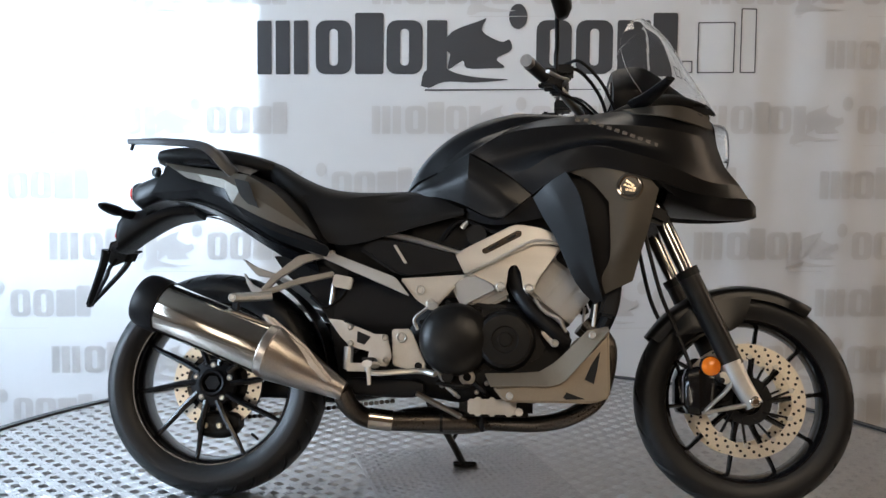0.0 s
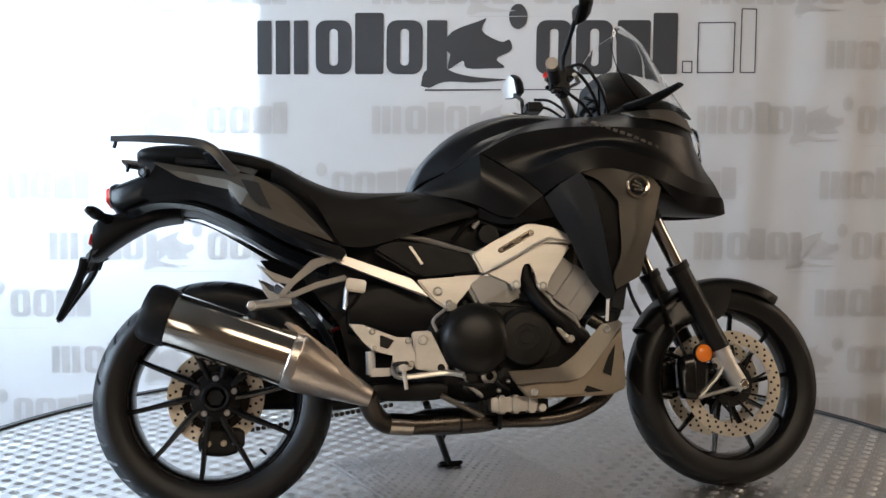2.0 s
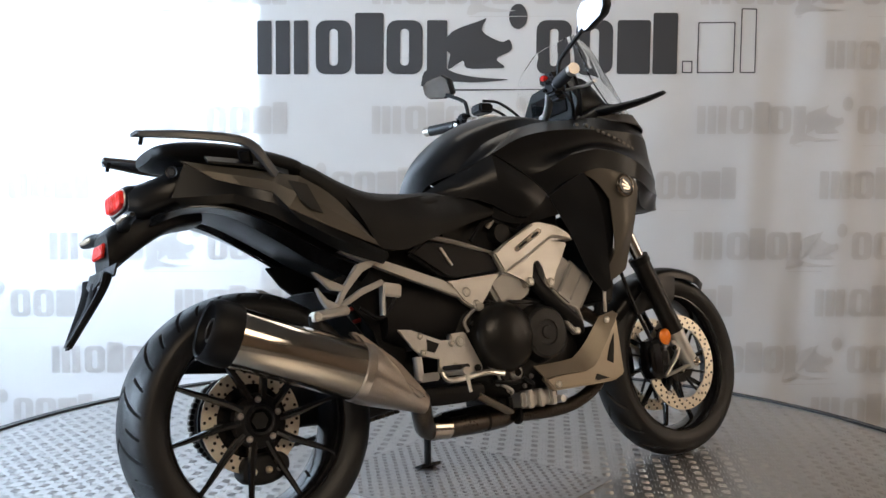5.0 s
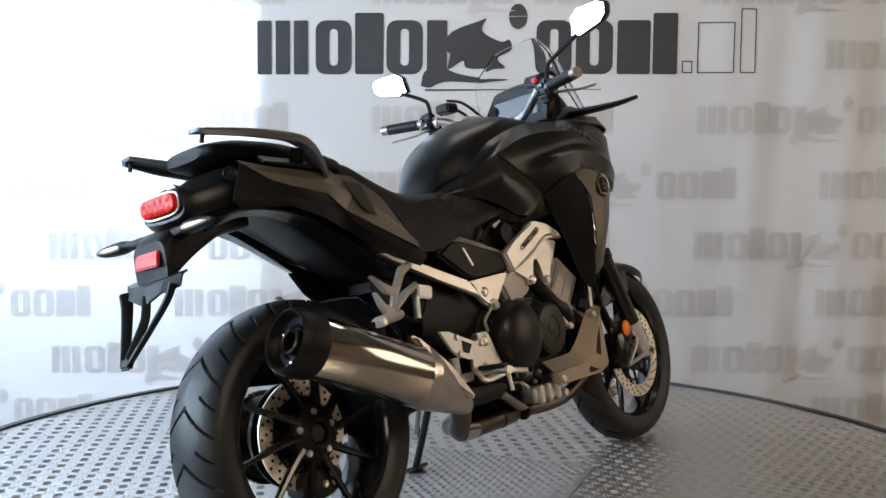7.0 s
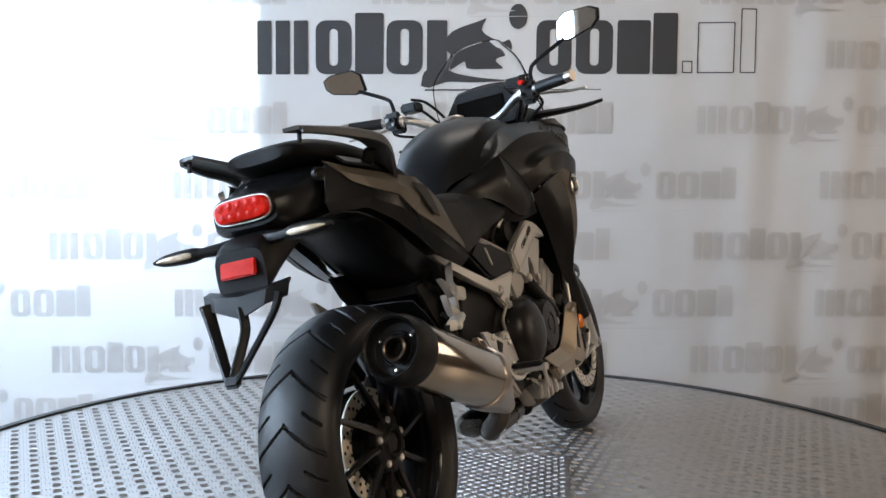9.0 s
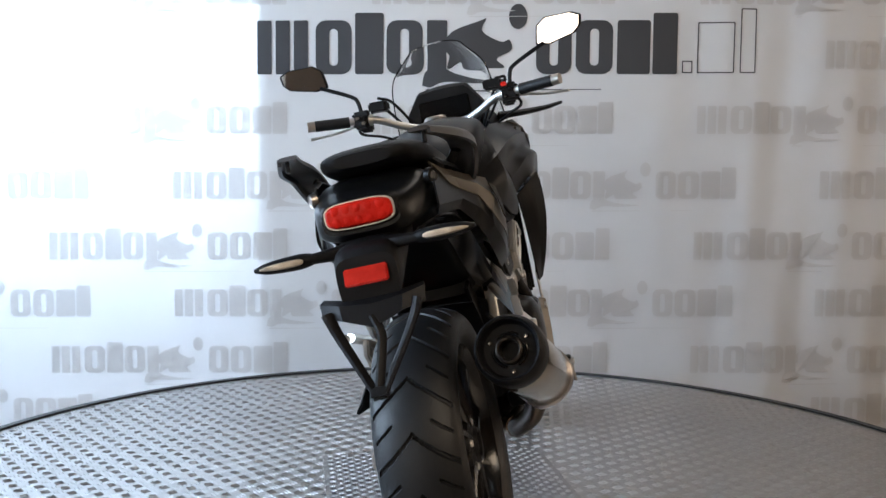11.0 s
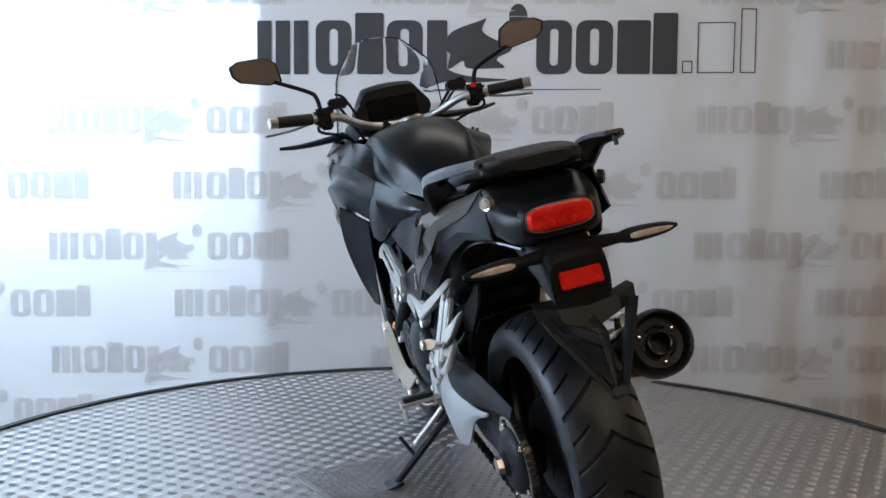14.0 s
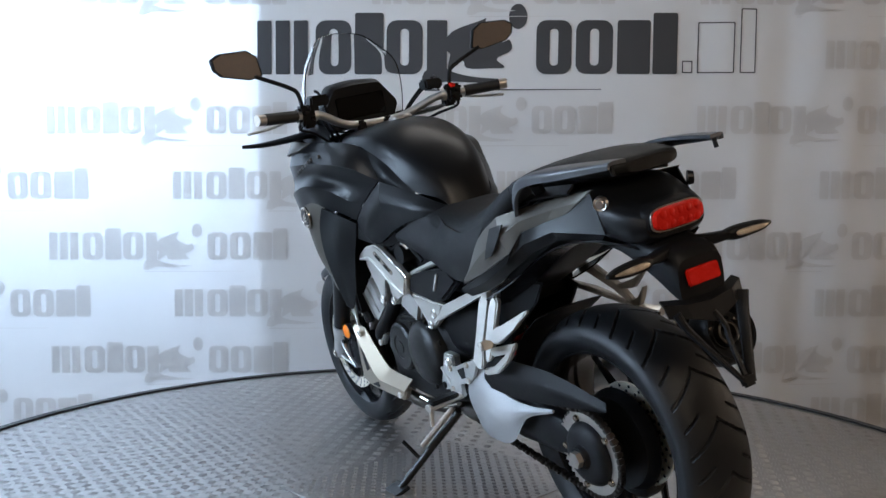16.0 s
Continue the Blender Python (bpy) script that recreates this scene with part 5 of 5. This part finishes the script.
        for k in range(11):
            x, z = 1.010 + k * 0.0205, 1.040 - k * 0.0070
            near = np.hypot(skin[:, 0] - x, skin[:, 2] - z)
            y = np.abs(skin[near < max(0.012, near.min() + 0.001)][:, 1]).max()
            part("marking_bar", aim(block(0, 0, 0, 0.013, 0.008, 0.009, 0.0006), (x, s * (y - 0.0028), z), (1, 0, -0.34)), SILVERINK, fa)
        blade = part("wind_deflector", tube([(1.180, s * 0.165, 1.105), (1.200, s * 0.250, 1.100), (1.215, s * 0.320, 1.100), (1.232, s * 0.378, 1.106)], 0.032, 12, 16, 0.42, 0.013, (0, 0, 1)), PLASTIC, bike, "black side wind deflector")
    for s in (-1, 1):
        cowl = [[(1.075, s * 0.150, 1.055), (1.20, s * 0.166, 1.072), (1.33, s * 0.140, 1.088), (1.410, s * 0.080, 1.098)], [(1.095, s * 0.140, 1.085), (1.20, s * 0.156, 1.115), (1.31, s * 0.130, 1.130), (1.390, s * 0.072, 1.128)], [(1.120, s * 0.115, 1.100), (1.20, s * 0.128, 1.135), (1.29, s * 0.108, 1.150), (1.360, s * 0.060, 1.140)]]
        part("inner_cowl", patch(cowl, 14, 8, 0.004), PLASTIC, bike, "black inner cockpit cowl")
        under = [[(-0.225, s * 0.085, 0.812), (-0.15, s * 0.122, 0.829), (-0.05, s * 0.140, 0.818), (0.05, s * 0.146, 0.778), (0.17, s * 0.148, 0.712), (0.30, s * 0.146, 0.655)], [(-0.225, s * 0.062, 0.795), (-0.14, s * 0.082, 0.822), (-0.045, s * 0.092, 0.812), (0.06, s * 0.096, 0.757), (0.17, s * 0.098, 0.690), (0.30, s * 0.100, 0.632)]]
        part("undertail", patch(under, 18, 6, 0.004), GLOSSY, bike, "black undertail panel")
    beak = [ring_section(x, w, z0, z1, 2.6, 24) for x, w, z0, z1 in ((1.26, 0.150, 0.835, 0.90), (1.34, 0.112, 0.820, 0.92), (1.42, 0.070, 0.812, 0.92), (1.49, 0.038, 0.812, 0.895), (1.522, 0.018, 0.816, 0.862), (1.534, 0.006, 0.824, 0.846))]
    part("beak", loft(beak, 18), BLACK, bike, "matte black beak")
    part("headlight", loft([ring_section(x, w, z0, z1, 3, 24) for x, w, z0, z1 in ((1.36, 0.09, 0.94, 1.08), (1.425, 0.075, 0.94, 1.088), (1.450, 0.055, 0.95, 1.075), (1.458, 0.03, 0.97, 1.05))], 12), LENS, bike, "clear headlight lens")
    part("nose_core", loft([ring_section(x, w, z0, z1, 3, 24) for x, w, z0, z1 in ((1.05, 0.13, 0.90, 1.045), (1.24, 0.15, 0.86, 1.07), (1.34, 0.10, 0.90, 1.075), (1.41, 0.06, 0.93, 1.07))], 12), PLASTIC, bike, "black inner fairing")
    # instruments and screen
    def visor(x, top, low, w, flat):
        half = [(w * 0.82, low), (w, low + (top - low) * 0.36), (w * 0.98, low + (top - low) * 0.50), (w * 0.66, top - 0.008), (w * 0.58, top), (0.02, top + flat)]
        return [(x, y, z) for y, z in half] + [(x, -y, z) for y, z in reversed(half)]
    hood = [visor(1.118, 1.226, 1.100, 0.130, 0.004), visor(1.150, 1.238, 1.095, 0.134, 0.006), visor(1.22, 1.236, 1.09, 0.122, 0.006), visor(1.32, 1.168, 1.085, 0.088, 0.004), visor(1.40, 1.122, 1.085, 0.050, 0.002)]
    dash = part("dashboard", loft(hood, 16), PLASTIC, bike, "black instrument housing")
    part("display", aim(block(0, 0, 0, 0.006, 0.17, 0.070, 0.003), (1.1165, 0, 1.162), (1, 0, 0.0)), DISPLAY, dash, "dark instrument display")
    scr = [[(1.215, -0.190, 1.090), (1.30, -0.160, 1.100), (1.39, -0.085, 1.115), (1.425, 0, 1.120), (1.39, 0.085, 1.115), (1.30, 0.160, 1.100), (1.215, 0.190, 1.090)],
           [(1.150, -0.176, 1.200), (1.235, -0.150, 1.215), (1.318, -0.082, 1.235), (1.350, 0, 1.245), (1.318, 0.082, 1.235), (1.235, 0.150, 1.215), (1.150, 0.176, 1.200)],
           [(1.135, -0.158, 1.290), (1.195, -0.130, 1.315), (1.265, -0.075, 1.335), (1.290, 0, 1.340), (1.265, 0.075, 1.335), (1.195, 0.130, 1.315), (1.135, 0.158, 1.290)],
           [(1.165, -0.100, 1.365), (1.185, -0.085, 1.382), (1.215, -0.050, 1.398), (1.228, 0, 1.404), (1.215, 0.050, 1.398), (1.185, 0.085, 1.382), (1.165, 0.100, 1.365)]]
    part("windscreen", patch(scr, 30, 24, 0.004), SCREEN, bike, "clear curved windscreen")
    # seats
    seat = [ring_section(x, w, z0, z1, 3.0, 30) for x, w, z0, z1 in ((0.150, 0.115, 0.880, 0.955), (0.185, 0.132, 0.845, 0.940), (0.24, 0.148, 0.790, 0.908), (0.31, 0.156, 0.742, 0.879), (0.38, 0.156, 0.722, 0.868), (0.47, 0.146, 0.728, 0.868), (0.56, 0.132, 0.752, 0.872), (0.66, 0.142, 0.785, 0.852), (0.72, 0.13, 0.805, 0.835))]
    part("rider_seat", loft(seat, 34), VINYL, bike, "black textured rider seat")
    for s in (-1, 1):
        skirt = [[(0.250, s * 0.150, 0.842), (0.340, s * 0.158, 0.826), (0.430, s * 0.150, 0.838), (0.530, s * 0.118, 0.852), (0.620, s * 0.142, 0.838), (0.704, s * 0.162, 0.803)],
                 [(0.285, s * 0.168, 0.780), (0.360, s * 0.172, 0.765), (0.440, s * 0.170, 0.770), (0.530, s * 0.158, 0.782), (0.620, s * 0.164, 0.790), (0.706, s * 0.166, 0.794)],
                 [(0.325, s * 0.166, 0.705), (0.385, s * 0.166, 0.698), (0.450, s * 0.164, 0.712), (0.530, s * 0.162, 0.738), (0.620, s * 0.164, 0.764), (0.704, s * 0.164, 0.786)]]
        part("seat_skirt", patch(skirt, 24, 10, 0.006), VINYL, bike, "black vinyl seat side")
    back = [ring_section(x, w, z0, z1, 3.0, 30) for x, w, z0, z1 in ((-0.205, 0.062, 0.955, 0.982), (-0.185, 0.092, 0.948, 0.990), (-0.12, 0.106, 0.938, 0.998), (-0.02, 0.114, 0.930, 0.993), (0.08, 0.120, 0.915, 0.975), (0.14, 0.122, 0.905, 0.957), (0.165, 0.110, 0.900, 0.948))]
    part("passenger_seat", loft(back, 26), VINYL, bike, "black textured passenger seat")
    # tail
    core = [ring_section(x, w, z0, z1, 3.6, 28, TAIL_Y * min(1.0, max(0.0, -4 * x))) for x, w, z0, z1 in ((-0.268, 0.078, 0.826, 0.886), (-0.240, 0.098, 0.812, 0.897), (-0.185, 0.116, 0.824, 0.916), (-0.135, 0.116, 0.826, 0.940), (-0.04, 0.110, 0.814, 0.935), (0.06, 0.108, 0.762, 0.915), (0.18, 0.108, 0.690, 0.870), (0.30, 0.110, 0.630, 0.780), (0.38, 0.10, 0.560, 0.70))]
    part("tail_section", loft(core, 24), BLACK, bike, "matte black tail section")
    for s in (-1, 1):
        def sided(curves):
            return [[(x, s * y, z) for x, y, z in c] for c in curves]
        gold = [[(-0.158, 0.122, 0.936), (-0.068, 0.130, 0.922), (0.030, 0.160, 0.904), (0.104, 0.196, 0.886), (0.190, 0.202, 0.832), (0.284, 0.192, 0.737)],
                [(-0.122, 0.134, 0.912), (-0.050, 0.150, 0.898), (0.034, 0.184, 0.876), (0.090, 0.210, 0.842), (0.184, 0.214, 0.790), (0.296, 0.200, 0.722)],
                [(-0.086, 0.142, 0.888), (-0.030, 0.154, 0.872), (0.038, 0.182, 0.850), (0.068, 0.202, 0.806), (0.172, 0.210, 0.756), (0.306, 0.196, 0.708)]]
        g = part("tail_panel", patch(sided(gold), 30, 10, 0.004, (1, 2, 3), (1,)), GREY, bike, "gunmetal grey tail panel", True, 10)
        part("vent", patch(sided([[(0.070, 0.2055, 0.873), (0.092, 0.2105, 0.868), (0.114, 0.2135, 0.862)], [(0.092, 0.2185, 0.826), (0.112, 0.2205, 0.823), (0.132, 0.2205, 0.818)], [(0.116, 0.2195, 0.800), (0.132, 0.2195, 0.795), (0.147, 0.2195, 0.789)]]), 8, 6, 0.003), DARKPIT, g, "dark vent opening")
        low = [[(-0.150, 0.123, 0.930), (-0.045, 0.147, 0.876), (0.038, 0.180, 0.849), (0.068, 0.200, 0.805), (0.172, 0.208, 0.755), (0.335, 0.190, 0.690)],
               [(-0.190, 0.130, 0.846), (-0.046, 0.158, 0.850), (0.040, 0.180, 0.822), (0.095, 0.196, 0.778), (0.190, 0.200, 0.728), (0.340, 0.182, 0.680)],
               [(-0.160, 0.118, 0.829), (-0.047, 0.146, 0.830), (0.036, 0.162, 0.797), (0.115, 0.170, 0.752), (0.205, 0.172, 0.703), (0.330, 0.166, 0.664)]]
        part("tail_lower_panel", patch(sided(low), 30, 12, 0.004, (1, 2, 3), (1,)), BLACK, bike, "black lower tail panel", True, 10)
        join_up = [[(0.100, 0.118, 0.905), (0.19, 0.140, 0.860), (0.28, 0.150, 0.780), (0.33, 0.150, 0.720)], [(0.106, 0.194, 0.884), (0.192, 0.200, 0.830), (0.286, 0.190, 0.735), (0.33, 0.180, 0.695)]]
        part("panel_return", patch(sided(join_up), 14, 5, 0.003), PLASTIC, g)
        wing = [[(0.074, s * 0.128, 0.905), (0.042, s * 0.138, 0.932), (0.010, s * 0.146, 0.966), (-0.045, s * 0.146, 0.986), (-0.15, s * 0.136, 0.995), (-0.266, s * 0.112, 0.999)],
                [(0.066, s * 0.168, 0.902), (0.036, s * 0.186, 0.930), (0.004, s * 0.198, 0.963), (-0.045, s * 0.200, 0.982), (-0.15, s * 0.186, 0.992), (-0.262, s * 0.150, 0.998)],
                [(0.062, s * 0.172, 0.876), (0.030, s * 0.192, 0.902), (-0.004, s * 0.205, 0.938), (-0.045, s * 0.206, 0.960), (-0.15, s * 0.192, 0.972), (-0.260, s * 0.155, 0.984)]]
        gr = part("grab_rail", patch(wing, 24, 9, 0.008), RAIL, bike, "dark grey plastic grab rail")
        part("rail_base", patch([[(0.115, s * 0.120, 0.918), (0.06, s * 0.126, 0.930), (0.00, s * 0.128, 0.940), (-0.10, s * 0.124, 0.948)], [(0.100, s * 0.152, 0.896), (0.06, s * 0.160, 0.906), (0.00, s * 0.154, 0.922), (-0.10, s * 0.142, 0.932)]], 14, 5, 0.006), BLACK, gr)
        part("stay", tube([(0.00, s * 0.135, 0.925), (-0.015, s * 0.160, 0.955)], 0.016, 8, 0, 0.5), PLASTIC, gr)
        part("hook", tube([(-0.248, s * 0.138, 0.990), (-0.254, s * 0.138, 0.968)], 0.005, 6), PLASTIC, gr)
        # indicator: a flat black arm and a long tapered lamp, set a little to the left of the centre line
        def blade(y, h, d, x, z=0.796):
            return [(x + d * math.cos(a) * 0.5, TAIL_Y + s * y, z + h * math.copysign(abs(math.sin(a)) ** 0.7, math.sin(a)) * 0.5) for a in np.linspace(0, 2 * math.pi, 15)[:-1]]
        stalk = part("indicator", join(loft([blade(0.030, 0.034, 0.036, -0.268), blade(0.070, 0.026, 0.032, -0.282), blade(0.108, 0.020, 0.028, -0.292)], 8), loft([blade(0.104, 0.022, 0.026, -0.292), blade(0.124, 0.030, 0.030, -0.296), blade(0.160, 0.029, 0.028, -0.300), blade(0.195, 0.022, 0.024, -0.303), blade(0.218, 0.008, 0.012, -0.304)], 14)), PLASTIC, bike, "rear turn indicator")
        part("lens", loft([blade(0.118, 0.006, 0.012, -0.307), blade(0.128, 0.013, 0.014, -0.309), blade(0.160, 0.014, 0.016, -0.311), blade(0.190, 0.010, 0.014, -0.312), blade(0.206, 0.004, 0.008, -0.310)], 12), PALELENS, stalk, "pale clear indicator lens")
        ind = part("seat_lock" if s > 0 else "lock_cover", aim(spin([(0.0001, -0.008), (0.008, -0.008), (0.010, -0.006), (0.014, -0.008), (0.016, 0.004), (0.0001, 0.004)], (0, 0, 0), 18, "X"), (-0.180, s * 0.122, 0.908), (0.55, -s * 0.8, 0.1)), SATIN if s > 0 else BLACK, bike, "round key lock" if s > 0 else "")
    # lamp unit and plate holder
    part("tail_lamp_frame", loft([ring_section(x, w, z0, z1, 3.5, 30, TAIL_Y) for x, w, z0, z1 in ((-0.235, 0.084, 0.822, 0.898), (-0.262, 0.080, 0.830, 0.896), (-0.273, 0.073, 0.835, 0.891))], 0), PLASTIC, bike, "black lamp surround")
    part("lamp_rim", loft([ring_section(x, w, z0, z1, 3.5, 30, TAIL_Y) for x, w, z0, z1 in ((-0.268, 0.0715, 0.8355, 0.8905), (-0.2755, 0.0705, 0.8365, 0.8895))], 0), SATIN, bike, "thin grey lamp rim")
    tl = part("tail_lamp", loft([ring_section(x, w, z0, z1, 3.5, 30, TAIL_Y) for x, w, z0, z1 in ((-0.255, 0.067, 0.839, 0.887), (-0.277, 0.067, 0.839, 0.887), (-0.284, 0.062, 0.843, 0.883), (-0.286, 0.040, 0.852, 0.874))], 0), RED, bike, "red tail lamp lens")
    for k in range(5):
        for q in range(2):
            part("lamp_cell", spin([(0.0001, -0.0018), (0.007, -0.0013), (0.0106, 0.0006), (0.0001, 0.003)], (-0.2848, TAIL_Y + (k - 2) * 0.022, 0.853 + q * 0.020), 10, "X"), RED, tl)
    holder = part("plate_holder", loft([ring_section(x, w, z0, z1, 4, 20, TAIL_Y) for x, w, z0, z1 in ((-0.09, 0.060, 0.800, 0.832), (-0.16, 0.066, 0.788, 0.830), (-0.215, 0.068, 0.760, 0.825), (-0.262, 0.066, 0.728, 0.815), (-0.300, 0.064, 0.698, 0.805), (-0.318, 0.060, 0.690, 0.785))], 12), PLASTIC, bike, "black number plate holder")
    part("reflector", block(-0.3235, TAIL_Y, 0.747, 0.008, 0.086, 0.034, 0.003, 12), RED, holder, "red rectangular rear reflector")
    # hood over the plate: two folded leaves that fall away to the sides
    for s in (-1, 1):
        leaf = [[(-0.318, TAIL_Y, 0.704), (-0.312, TAIL_Y + s * 0.060, 0.708), (-0.298, TAIL_Y + s * 0.098, 0.714)], [(-0.336, TAIL_Y, 0.694), (-0.332, TAIL_Y + s * 0.062, 0.700), (-0.314, TAIL_Y + s * 0.104, 0.708)], [(-0.350, TAIL_Y, 0.652), (-0.343, TAIL_Y + s * 0.058, 0.672), (-0.322, TAIL_Y + s * 0.100, 0.680)]]
        part("hood_leaf", patch(leaf, 8, 8, 0.005, (1,), (1,)), PLASTIC, holder, "black plastic plate hood", True, 14)
        part("leg", tube([(-0.330, TAIL_Y + s * 0.088, 0.688), (-0.345, TAIL_Y + s * 0.070, 0.645), (-0.404, TAIL_Y + s * 0.008, 0.538)], 0.015, 8, 12, 0.6, 0.010), PLASTIC, holder)
    part("middle_leg", tube([(-0.338, TAIL_Y, 0.672), (-0.352, TAIL_Y - 0.012, 0.640), (-0.360, TAIL_Y - 0.010, 0.615), (-0.398, TAIL_Y, 0.548)], 0.010, 8, 12, 0.6), PLASTIC, holder)
    part("tip", block(-0.404, TAIL_Y, 0.540, 0.014, 0.036, 0.026, 0.005, 25), PLASTIC, holder)


def build_motorcycle():
    bike = new("motorcycle")
    tagged(bike, "matte black and grey touring motorcycle leaning on its side stand", "motorcycle")
    build_rear_wheel(bike)
    build_front_wheel(bike)
    build_chassis(bike)
    build_engine(bike)
    build_exhaust(bike)
    build_front(bike)
    build_bodywork(bike)
    return bike


motorcycle = build_motorcycle()

# ---- movement: the platform turns with all that stands on it ----
TURN = 7.69
BIKE_AT = pose(-0.689, -0.110, 0.004, 0, 0, -3.6) @ pose(0, 0, 0, -13.0, 0, 0)
MAT_AT = pose(0.04, 0.03, 0.0005, 0, 0, 14)


def motions():
    times = [2.0 * k for k in range(9)]
    walk(turntable, [(t, pose(0, 0, 0, 0, 0, TURN * t)) for t in times])
    walk(tread_mat, [(t, pose(0, 0, 0, 0, 0, TURN * t) @ MAT_AT) for t in times])
    walk(motorcycle, [(t, pose(0, 0, 0, 0, 0, TURN * t) @ BIKE_AT) for t in times])


motions()
